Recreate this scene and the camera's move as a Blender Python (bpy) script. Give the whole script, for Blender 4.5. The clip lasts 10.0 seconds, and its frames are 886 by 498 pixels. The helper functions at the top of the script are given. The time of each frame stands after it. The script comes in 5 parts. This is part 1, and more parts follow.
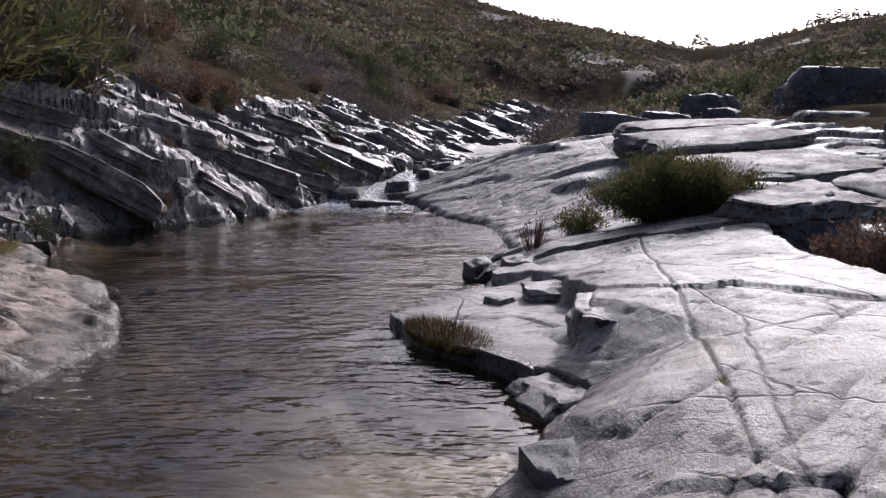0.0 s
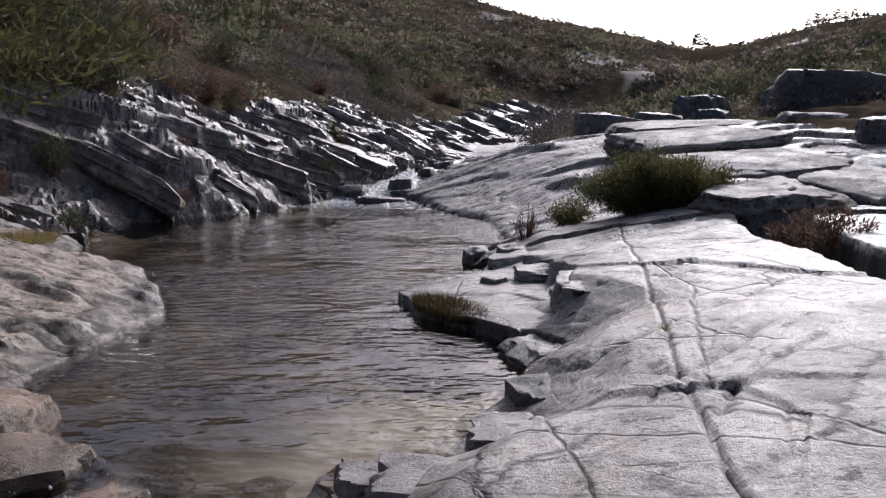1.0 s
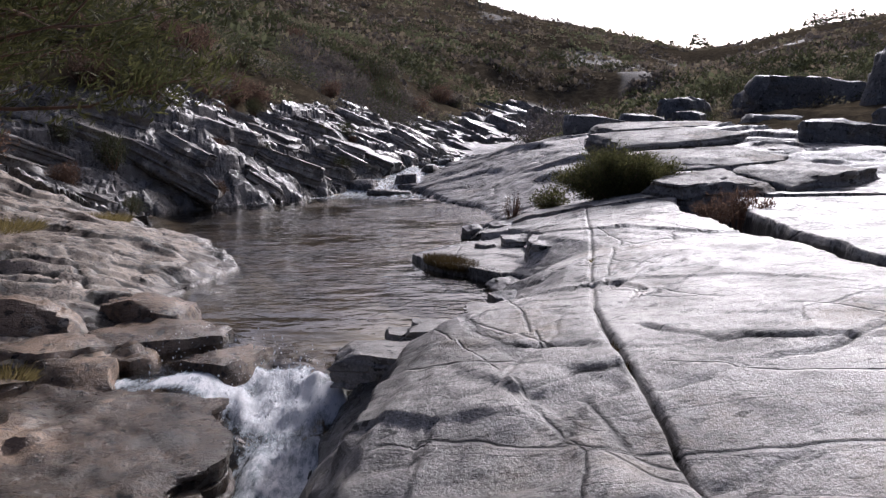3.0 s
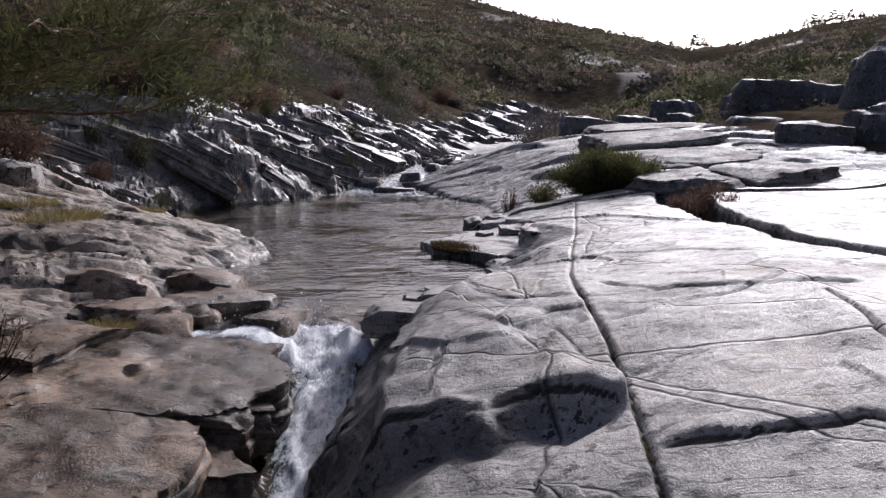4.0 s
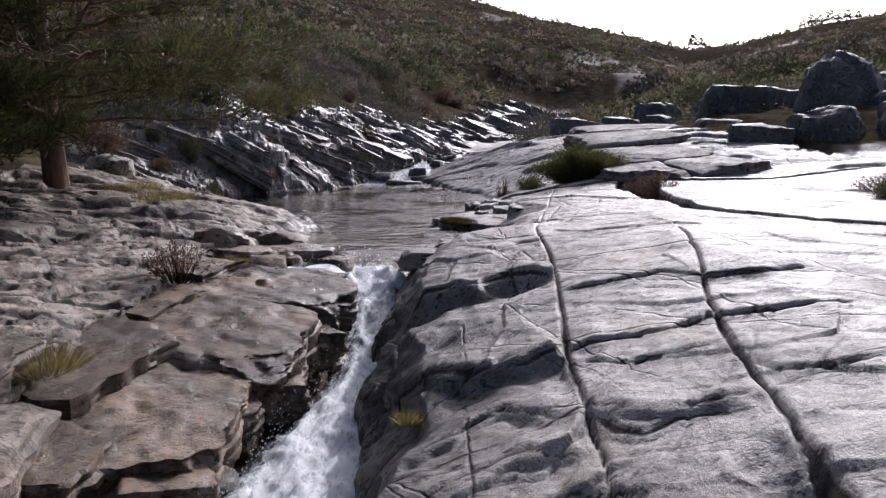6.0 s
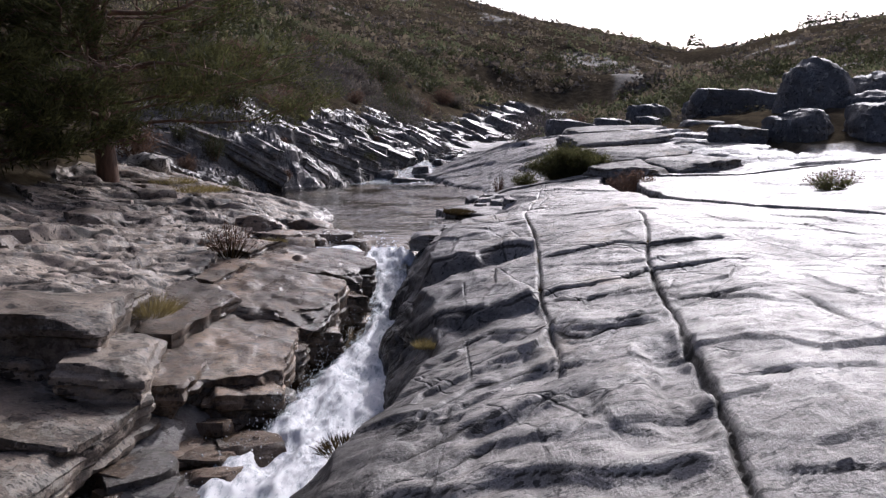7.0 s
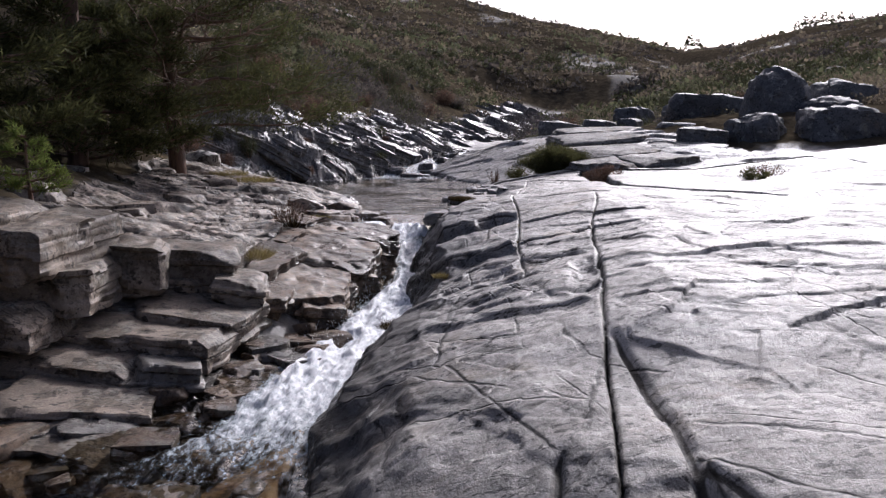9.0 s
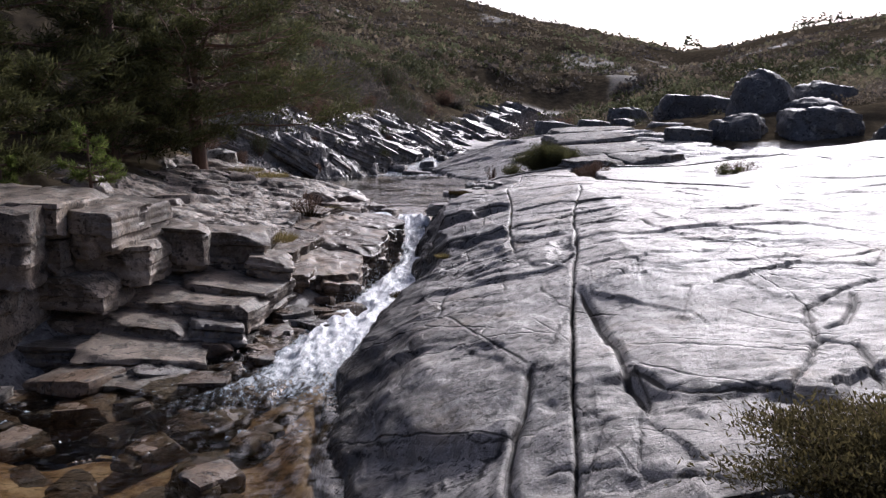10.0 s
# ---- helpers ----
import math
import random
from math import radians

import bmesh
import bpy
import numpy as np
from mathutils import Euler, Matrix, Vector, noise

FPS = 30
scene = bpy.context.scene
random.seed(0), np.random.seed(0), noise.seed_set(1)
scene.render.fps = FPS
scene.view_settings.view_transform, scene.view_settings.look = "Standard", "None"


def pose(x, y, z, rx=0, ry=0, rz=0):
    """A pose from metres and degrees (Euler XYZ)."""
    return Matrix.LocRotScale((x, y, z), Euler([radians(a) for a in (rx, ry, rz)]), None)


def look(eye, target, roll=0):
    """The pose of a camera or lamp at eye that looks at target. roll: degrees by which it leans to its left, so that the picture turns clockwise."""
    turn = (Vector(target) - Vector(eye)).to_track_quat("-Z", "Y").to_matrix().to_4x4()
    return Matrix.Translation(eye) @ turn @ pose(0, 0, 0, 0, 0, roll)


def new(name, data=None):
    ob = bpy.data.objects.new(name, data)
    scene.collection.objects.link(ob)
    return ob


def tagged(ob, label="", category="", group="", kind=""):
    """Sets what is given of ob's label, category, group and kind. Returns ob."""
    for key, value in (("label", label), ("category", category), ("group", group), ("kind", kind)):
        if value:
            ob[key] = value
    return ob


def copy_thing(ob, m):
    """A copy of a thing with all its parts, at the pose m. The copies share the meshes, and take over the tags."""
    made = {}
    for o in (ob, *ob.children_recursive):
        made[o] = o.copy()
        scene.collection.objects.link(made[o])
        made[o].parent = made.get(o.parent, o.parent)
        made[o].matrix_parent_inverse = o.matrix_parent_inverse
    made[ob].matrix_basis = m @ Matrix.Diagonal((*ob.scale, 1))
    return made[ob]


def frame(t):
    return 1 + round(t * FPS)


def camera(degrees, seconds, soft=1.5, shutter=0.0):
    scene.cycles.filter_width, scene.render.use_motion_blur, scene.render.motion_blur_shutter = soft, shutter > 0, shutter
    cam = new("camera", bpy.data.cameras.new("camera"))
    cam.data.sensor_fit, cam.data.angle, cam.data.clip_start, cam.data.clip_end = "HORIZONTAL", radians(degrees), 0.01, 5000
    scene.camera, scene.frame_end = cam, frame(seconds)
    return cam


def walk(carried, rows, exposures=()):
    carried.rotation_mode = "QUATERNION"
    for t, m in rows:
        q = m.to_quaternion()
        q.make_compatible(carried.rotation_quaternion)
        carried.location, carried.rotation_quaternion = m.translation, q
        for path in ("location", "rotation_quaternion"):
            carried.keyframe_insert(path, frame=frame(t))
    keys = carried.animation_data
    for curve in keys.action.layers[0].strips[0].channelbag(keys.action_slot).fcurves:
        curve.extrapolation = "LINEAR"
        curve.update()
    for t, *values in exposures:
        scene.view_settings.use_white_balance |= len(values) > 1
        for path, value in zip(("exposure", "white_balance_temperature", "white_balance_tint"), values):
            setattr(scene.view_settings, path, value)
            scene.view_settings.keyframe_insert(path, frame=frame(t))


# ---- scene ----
cam = camera(62.1, 10.0, soft=1.3)
METRES, EYE, TILT, LEAN, TURN = 14.0, 1.5, -8.2, 0.0, 0.0
ROWS = [
    (0.0, 0.0, 0.0, 0.0, 0.0, 0.0, -0.0),
    (0.5, -0.0004, -0.0318, -0.0044, 0.01, -0.01, -0.0),
    (1.0, -0.0011, -0.064, -0.0093, 0.01, -0.02, -0.01),
    (1.5, -0.0021, -0.0997, -0.0146, 0.01, -0.04, -0.03),
    (2.0, -0.0028, -0.1387, -0.0206, 0.02, -0.06, -0.01),
    (2.5, -0.0029, -0.1805, -0.0271, 0.02, -0.07, -0.01),
    (4.0, -0.0082, -0.3139, -0.0455, 0.04, -0.08, -0.07),
    (4.5, -0.0107, -0.36, -0.0527, 0.05, -0.11, -0.06),
    (5.0, -0.0133, -0.4113, -0.06, 0.05, -0.12, -0.08),
    (5.5, -0.0149, -0.4707, -0.0682, 0.05, -0.15, -0.07),
    (7.0, -0.0203, -0.654, -0.094, 0.05, -0.17, -0.08),
    (7.5, -0.0231, -0.7132, -0.1023, 0.04, -0.18, -0.09),
    (8.0, -0.0267, -0.7712, -0.1104, 0.02, -0.2, -0.1),
    (8.5, -0.0283, -0.8286, -0.1185, 0.02, -0.21, -0.12),
    (9.0, -0.0296, -0.8844, -0.1265, 0.02, -0.22, -0.12),
    (9.5, -0.0299, -0.9374, -0.1349, 0.03, -0.23, -0.12),
    (10.0, -0.0307, -0.9891, -0.1431, 0.03, -0.25, -0.12),
]
walk(cam, [(t, pose(0, 0, EYE, TILT, LEAN, TURN) @ pose(METRES * x, METRES * y, METRES * z, 90 + pitch, roll, yaw)) for t, x, y, z, yaw, pitch, roll in ROWS],
     [(0.0, 0.2, 5700, 17), (10.0, 0.2, 5700, 17)])

# ---- light ----
SUN_AZ, SUN_EL = 26.0, 32.0        # degrees right of +y, above the horizon
world = bpy.data.worlds.new("world")
scene.world = world
world.use_nodes = True
wn = world.node_tree
bg = wn.nodes["Background"]
sky = wn.nodes.new("ShaderNodeTexSky")
sky.sky_type = "NISHITA"
sky.sun_disc = False
sky.sun_elevation = radians(SUN_EL)
sky.sun_rotation = radians(SUN_AZ)
sky.air_density, sky.dust_density, sky.ozone_density = 0.45, 6.0, 0.6
wn.links.new(sky.outputs[0], bg.inputs[0])
bg.inputs[1].default_value = 0.135
sun_data = bpy.data.lights.new("sun", "SUN")
sun_data.energy, sun_data.angle, sun_data.color = 3.2, radians(0.6), (1.0, 0.94, 0.86)
sun = new("sun", sun_data)
sv = Vector((math.sin(radians(SUN_AZ)) * math.cos(radians(SUN_EL)), math.cos(radians(SUN_AZ)) * math.cos(radians(SUN_EL)), math.sin(radians(SUN_EL))))
sun.matrix_world = look(sv * 40, (0, 0, 0))


# ---- noise on arrays ----
def hash01(ix, iy, seed):
    h = (ix.astype(np.int64) * 374761393 + iy.astype(np.int64) * 668265263 + seed * 974711) & 0x7FFFFFFF
    h = ((h ^ (h >> 13)) * 1274126177) & 0x7FFFFFFF
    h = ((h ^ (h >> 16)) * 668265263) & 0x7FFFFFFF
    return ((h >> 7) & 0xFFFF) / 65535.0


def vnoise(x, y, seed=0):
    x, y = np.asarray(x, float), np.asarray(y, float)
    ix, iy = np.floor(x), np.floor(y)
    fx, fy = x - ix, y - iy
    fx, fy = fx * fx * fx * (fx * (fx * 6 - 15) + 10), fy * fy * fy * (fy * (fy * 6 - 15) + 10)
    a, b = hash01(ix, iy, seed), hash01(ix + 1, iy, seed)
    c, d = hash01(ix, iy + 1, seed), hash01(ix + 1, iy + 1, seed)
    return (a + (b - a) * fx) * (1 - fy) + (c + (d - c) * fx) * fy - 0.5


def fbm(x, y, octaves=4, seed=0, gain=0.5):
    total, amp = 0, 1.0
    for o in range(octaves):
        total = total + amp * vnoise(x * 2 ** o + 17.3 * o, y * 2 ** o - 9.1 * o, seed + o)
        amp *= gain
    return total


def cells(x, y, seed=0):
    """Nearest and second-nearest jittered cell: distances and a random number and lean for the nearest."""
    ix, iy = np.floor(x), np.floor(y)
    best, second = np.full(x.shape, 9.0), np.full(x.shape, 9.0)
    rnd, tilt = np.zeros(x.shape), np.zeros(x.shape)
    for i in (-1, 0, 1):
        for j in (-1, 0, 1):
            cx, cy = ix + i, iy + j
            px, py = cx + hash01(cx, cy, seed), cy + hash01(cx, cy, seed + 5)
            d = np.hypot(px - x, py - y)
            near = d < best
            second = np.where(near, best, np.minimum(second, d))
            r = hash01(cx, cy, seed + 11)
            t = (x - px) * (hash01(cx, cy, seed + 12) - 0.5) + (y - py) * (hash01(cx, cy, seed + 13) - 0.5)
            rnd, tilt = np.where(near, r, rnd), np.where(near, t, tilt)
            best = np.where(near, d, best)
    return best, second, rnd, tilt


def smooth(a, b, x):
    t = np.clip((x - a) / (b - a), 0, 1)
    return t * t * (3 - 2 * t)


def ledge(t, sharp=0.12):
    """A step up at each whole number, then a slow fall: 0 to 1."""
    f = t - np.floor(t)
    return np.where(f < sharp, smooth(0, sharp, f), 1 - (f - sharp) / (1 - sharp))


# ---- the lie of the land ----
def water_level(y):
    return np.interp(y, [-14, -7, -5, -3.5, -1.5, -.3, .5, 1.3, 1.9, 2.6, 3.2, 18, 19, 20, 22, 26, 45, 56, 80, 120],
                     [-1.03, -1.0, -.96, -.92, -.85, -.75, -.6, -.36, -.13, -.02, 0, .02, .25, .35, .55, .75, 1.25, 1.5, 3.2, 7])


def left_shore(y):
    return np.interp(y, [-14, -10, -8.5, -7.5, -6.5, -5.5, -4.4, -3.2, -2, -1.2, 0, 1, 2.2, 3, 3.8, 5.4, 6.5, 7.5, 8.3, 10, 11, 12.8, 14.2, 18.4, 20, 22, 26, 45, 56, 80, 120],
                     [-3, -3.2, -4.2, -4.8, -3.5, -2.9, -2.3, -1.9, -1.75, -1.55, -1.4, -1.95, -2.6, -2.6, -2.75, -2.52, -3, -3.6, -4.9, -5.4, -6.2, -5.8, -4.25, -2.95, -2.2, -1.3, -.5, 3.0, 4.7, 10, 19.5])


def right_shore(y):
    return np.interp(y, [-14, -10, -8.2, -6.7, -5, -4.2, -3.5, -2.2, -1.5, -.5, .5, 1.4, 1.9, 2.4, 3.2, 4, 4.5, 5.3, 6, 7, 8.2, 10, 12, 13.3, 14.5, 16, 18, 20, 22, 26, 45, 56, 80, 120],
                     [-.3, -.9, -1.35, -1.5, -1.4, -1.06, -.85, -.85, -.95, -.97, -.9, -.75, -.5, 0, .35, .75, .5, -.15, -.4, .35, .4, 1, .95, .8, .1, -.3, -1, -.9, -.1, .9, 4.4, 6.4, 11.7, 21.2])


def table(stations, steps, rows, y, d):
    """Heights by station along the stream and distance from the shore."""
    rows = np.array(rows)
    k = np.interp(y, stations, np.arange(len(stations)))
    i = np.clip(np.floor(k).astype(int), 0, len(stations) - 2)
    f = k - i
    f = f * f * (3 - 2 * f)
    j = np.clip(np.searchsorted(steps, d) - 1, 0, len(steps) - 2)
    s0, s1 = np.array(steps)[j], np.array(steps)[j + 1]
    g = (d - s0) / (s1 - s0)
    lo = rows[i, j] + (rows[i, j + 1] - rows[i, j]) * g
    hi = rows[i + 1, j] + (rows[i + 1, j + 1] - rows[i + 1, j]) * g
    return lo + (hi - lo) * f


LEFT_Y = [-14, -9, -7.5, -6, -4.5, -3, -1.2, 0, 2.2, 3.8, 5.5, 7.5, 10, 13, 15, 18, 22, 26]
LEFT_D = [.3, 1, 2, 4, 8]
LEFT_Z = [[-.8, -.6, -.3, .3, 1.5], [-.85, -.7, -.3, .5, 1.8], [-.85, -.5, .2, .9, 2], [-.8, -.5, .45, 1.0, 2.1],
          [-.78, -.4, .45, 1.0, 2.2], [-.6, -.25, .2, .6, 2.2], [-.45, -.3, .0, .45, 2.0], [-.1, -.08, .1, .45, 1.9],
          [.05, .15, .4, .7, 1.8], [.12, .38, .5, .8, 2], [.1, .3, .5, .9, 2.2], [.1, .25, .45, .9, 2.5],
          [.08, .3, .7, 1.8, 3.5], [.4, 1.1, 2.1, 3.4, 5], [.4, 1.2, 2, 3.3, 5], [.35, 1.0, 1.7, 2.8, 5],
          [.95, 1.2, 1.7, 2.7, 5], [1.4, 1.8, 2.4, 3.6, 5.5]]
RIGHT_Y = [-14, -10, -8.2, -6.7, -5, -3.3, -1.5, .3, 2.2, 3.3, 4.5, 6, 8, 9.4, 9.9, 11, 14.5, 18, 24, 30]
RIGHT_D = [.1, .5, .8, 1.6, 3, 6, 12]
RIGHT_Z = [[-.8, -.5, -.3, 0, .3, .6, 1.2], [-.85, -.65, -.5, -.15, .1, .5, 1.2], [-.85, -.5, -.33, -.08, .1, .5, 1.3],
           [-.82, -.48, -.3, -.05, .32, .5, 1.3], [-.76, -.34, -.2, .02, .42, .62, 1.4], [-.7, -.18, -.06, .22, .5, .65, 1.4],
           [-.55, .02, .14, .28, .62, .64, 1.3], [-.45, .22, .33, .45, .68, .7, 1.3]]
RIGHT_Z += [[-.02, .22, .36, .5, .62, .7, 1.4], [.2, .4, .48, .58, .68, .75, 1.5], [.15, .38, .5, .6, .7, .62, 1.4],
            [.08, .16, .22, .42, .66, .72, 1.3], [.1, .24, .35, .5, .72, .78, 1.5], [.1, .22, .3, .45, .75, .85, 1.3], [.1, .22, .3, .5, .9, 1.0, 1.4],
            [.08, .18, .25, .5, 1.05, 1.3, 1.6]]
RIGHT_Z += [[.1, .22, .3, .6, 1.15, 1.75, 2.4], [.2, .33, .45, .75, 1.3, 1.85, 2.5], [.75, .85, .9, 1.1, 1.4, 1.8, 2.5], [.95, 1.05, 1.1, 1.3, 1.6, 2.2, 3.0]]


def hills(x, y):
    az, r = np.arctan2(x, np.maximum(y, 1e-3)), np.hypot(x, y)
    top = np.interp(az, [-1.6, -.6, -.3, -.1, .041, .108, .19, .271, .318, .383, .457, .579, .9, 1.6],
                    [.2, .32, .3, .222, .187, .168, .147, .128, .1165, .122, .137, .152, .17, .15])
    power = np.interp(az, [-.3, .1, .3, .6], [.42, .55, .42, .35])
    rise = np.clip(r / 340, 0, 1) ** power
    past = np.clip((r - 340) / 340, 0, 1)
    bumps = fbm(x * .025, y * .025, 4, 40) * smooth(40, 160, r) * 4.5 * (1 - smooth(250, 340, r) * .6)
    return 1.5 + r * top * rise * (1 - .5 * past) + bumps


def valley(x, y):
    """The stream's own trough through the hills."""
    side = x - .5 * (left_shore(y) + right_shore(y))
    return water_level(y) + .2 + .30 * np.maximum(-side - 1.2, 0) + .15 * np.maximum(side - 1.5, 0) + .014 * np.maximum(np.abs(side) - 7, 0) ** 2 + .4 * np.maximum(y - 112, 0) + .3 * fbm(x * .25, y * .25, 3, 43)


def base_height(x, y):
    """The smooth shape of banks, bed and hills."""
    lsh, rsh, wl = left_shore(y), right_shore(y), water_level(y)
    jag = .16 * fbm(x * 1.7, y * 1.7, 3, 3) + .07 * fbm(x * 6, y * 6, 2, 4)
    dl, dr = lsh - x + jag, x - rsh + jag * .6
    inside = np.minimum(-dl, -dr)
    depth = np.interp(y, [-12, -6, -2, 1, 2.4, 3, 5, 12, 17, 20], [.16, .22, .25, .15, .1, .22, .38, .34, .2, .15])
    bed = wl - depth * smooth(0, .7, inside)
    zl = table(LEFT_Y, LEFT_D, LEFT_Z, y, np.maximum(dl, .3))
    zl = zl + np.maximum(dl - 8, 0) * .02
    zr = table(RIGHT_Y, RIGHT_D, RIGHT_Z, y, np.maximum(dr, .1))
    zl = np.where(dl < .3, wl + (zl - wl) * smooth(-.05, .3, dl), zl)
    zr = np.where(dr < .1, wl + (zr - wl) * smooth(-.03, .1, dr), zr)
    z = np.where(dl > 0, zl, np.where(dr > 0, zr, bed))
    k = smooth(22, 36, np.hypot(x, y)) * smooth(-6, 10, y)
    k = np.maximum(k, smooth(14, 30, np.abs(x)))
    far = np.where(y > 14, np.minimum(hills(x, y), valley(x, y)), hills(x, y))
    return z * (1 - k) + np.where(k > 0, far, 0) * k


def crack_long_a(y):
    return np.interp(y, [-5, -4.4, -3.5, -2.6, -1.6, -.9, -.3, .35, 1.3, 2.4, 3.1, 3.8, 4.5, 5.8, 7.2, 8.6],
                     [.45, .49, .53, .60, .72, .78, .80, .80, .89, 1.09, 1.22, 1.38, 1.50, 1.71, 1.97, 2.25]) + .02 * fbm(y * 2.3, y * 0, 3, 7)


def crack_long_b(y):
    return np.interp(y, [-11, -10.3, -9.7, -9.2, -8.4, -7.8, -7.1, -6.25, -5.65, -4.9, -4.1, -3.4, -2.55, -1.85, -.65, 0, 8],
                     [.20, .28, .38, .45, .59, .68, .80, .97, 1.10, 1.23, 1.35, 1.45, 1.61, 1.79, 2.06, 2.14, 4.4]) + .02 * fbm(y * 2.1, y * 0, 3, 8)


# where the slab parts into pieces, from the pool down to the lower pool
CROSS_X = [-1, 0, 1, 2, 3, 5, 8]
CROSS = [[-8.7, -9.55, -9.6, -9.8, -9.8, -9.8, -9.8], [-5.9, -5.95, -6.5, -6.95, -7, -7, -7], [-3.7, -3.5, -4.1, -4.1, -4.3, -4.3, -4],
         [-2, -2.95, -2.9, -2.95, -3, -3, -3], [-1, -1.1, -1.65, -2.2, -2.1, -2, -2], [1.2, .75, .4, .15, 0, 0, 0], [2.6, 2.7, 2.95, 3.75, 4.4, 5, 6]]


def near_line(x, y, pts, reach=9.0, wob=0.0, seed=0):
    """Signed distance to a broken line (positive to the left of its way), and how far along it, 0 to 1; only near the line."""
    pts = np.asarray(pts, float)
    d, along = np.full(x.shape, 99.0), np.zeros(x.shape)
    lo, hi = pts.min(0) - reach, pts.max(0) + reach
    m = (x > lo[0]) & (x < hi[0]) & (y > lo[1]) & (y < hi[1])
    if not m.any():
        return d, along
    px, py = x[m], y[m]
    if wob:
        px, py = px + wob * fbm(px * 3.1, py * 3.1, 3, seed), py + wob * fbm(px * 3.1, py * 3.1, 3, seed + 50)
    best, frac, sign = np.full(px.shape, 99.0), np.zeros(px.shape), np.ones(px.shape)
    run = np.concatenate([[0], np.cumsum(np.hypot(*np.diff(pts, axis=0).T))])
    for k in range(len(pts) - 1):
        e = pts[k + 1] - pts[k]
        t = np.clip(((px - pts[k, 0]) * e[0] + (py - pts[k, 1]) * e[1]) / (e @ e), 0, 1)
        ox, oy = px - pts[k, 0] - t * e[0], py - pts[k, 1] - t * e[1]
        q = np.hypot(ox, oy)
        c = q < best
        best = np.where(c, q, best)
        frac = np.where(c, (run[k] + t * (run[k + 1] - run[k])) / run[-1], frac)
        sign = np.where(c, np.where(e[0] * (py - pts[k, 1]) - e[1] * (px - pts[k, 0]) >= 0, 1.0, -1.0), sign)
    d[m], along[m] = best * sign, frac
    return d, along


def trench(x, y):
    """0 to 1: the gully along the back edge of the big slab."""
    d, along = near_line(x, y, [(3.75, 7.6), (3.25, 5.8), (3.08, 3.9), (3.1, 2.6), (3.2, 1.2), (3.7, .25), (4.4, -.35), (5.0, -.85)], 1.5, .07, 77)
    half = np.interp(along, [0, .18, .40, .5, .75, 1], [.36, .38, .2, .12, .17, .02])
    return smooth(half + .04, half - .04, np.abs(d)) * np.interp(along, [0, .32, .42, 1], [.8, .8, .5, .45])


def rock_relief(x, y):
    """Ledges, blocks and grain of the bare rock."""
    left = smooth(.3, -.5, x - .5 * (left_shore(y) + right_shore(y)))
    far = smooth(9, 12, y)
    wx, wy = x + .25 * fbm(x * .9, y * .9, 3, 21), y + .25 * fbm(x * .9, y * .9, 3, 22)
    low = fbm(x * .33, y * .33, 2, 25)
    some = smooth(-.15, .2, fbm(x * .55, y * .55, 3, 24))
    steps_l = ledge((-wx * .5 + wy * .75 + low) / .8, .06) - .5
    steps_f = ledge((-wx * .62 + wy * .6 + 1.2 * low) / .9, .1) - .5
    u, v = wx * .72 + wy * .7, wy * .72 - wx * .7
    _, _, rnd, tilt = cells(u * .75, v * 1.9, 30)
    _, _, rnd2, tilt2 = cells(u * 1.7, v * 4.2, 31)
    _, _, rnd3, tilt3 = cells(u * 5.0, v * 9.0, 32)
    blocks = (rnd - .5) * .34 + tilt * .7 + (rnd2 - .5) * .17 + tilt2 * .35 + (rnd3 - .5) * .045 + tilt3 * .1
    thin = ledge((-wx * .35 + wy * .6 + 1.6 * low) / .33, .08) - .5
    zl = left * ((1 - far) * (steps_l * .09 * (.2 + some) + thin * .03 + blocks * .07) + far * (steps_f * .14 + blocks * .5))
    sheets = (ledge((wx * .62 + wy * .75 + 1.3 * low) / 1.3, .05) - .5) * some * .12 * smooth(8, 12, y)
    _, _, rs, ts = cells((x * .8 - y * .5) * .9, (y * .8 + x * .5) * 1.5, 33)
    flakes = ((rs - .5) * .02 + ts * .03) * (.4 + some * .8) * (1 + 1.6 * smooth(8, 12, y))
    zr = (1 - left) * (sheets + flakes + .045 * fbm(x * .6, y * .6, 2, 26))
    return zl + zr + (.006 + .014 * left) * fbm(x * 4, y * 4, 3, 27) + (.003 + .007 * left) * fbm(x * 13, y * 13, 2, 28)


def soil_cover(x, y):
    """0 bare rock, 1 earth and heath."""
    d = left_shore(y) - x
    edge = np.interp(y, [-14, -7, -4, 0, 4, 8, 11, 14, 18, 22, 27, 33], [1.5, 2.6, 4.0, 4.4, 4.2, 3.6, 3.2, 3.0, 3.4, 3.6, 3.0, 1.2])
    a = smooth(-.25, .25, d - edge + .9 * fbm(x * .7, y * .7, 4, 50))
    back = np.interp(x, [-2, 2, 5, 7, 9, 12, 20], [33, 31, 25, 16, 10, 8.5, 7])
    b = smooth(-.4, .4, (y - back) * .5 + 1.2 * fbm(x * .5, y * .5, 4, 51)) * smooth(-4, 0, x)
    side = x - .5 * (left_shore(y) + right_shore(y)) + 1.5 * fbm(x * .3, y * .3, 3, 53)
    bare = smooth(-np.interp(y, [26, 45, 100], [3.6, 5, 6]) - .8, -np.interp(y, [26, 45, 100], [3.6, 5, 6]) + .4, side) * smooth(2.6, 1.6, side) * smooth(24, 28, y) * smooth(112, 100, y)
    a, b = a * (1 - bare), b * (1 - bare)
    c = smooth(36, 46, np.hypot(x, y)) * (1 - bare)
    far_rock = smooth(.26, .32, fbm(x * .05, y * .05, 4, 52)) * c * .3
    return np.clip(np.maximum(np.maximum(a, b), c) - far_rock, 0, 1)


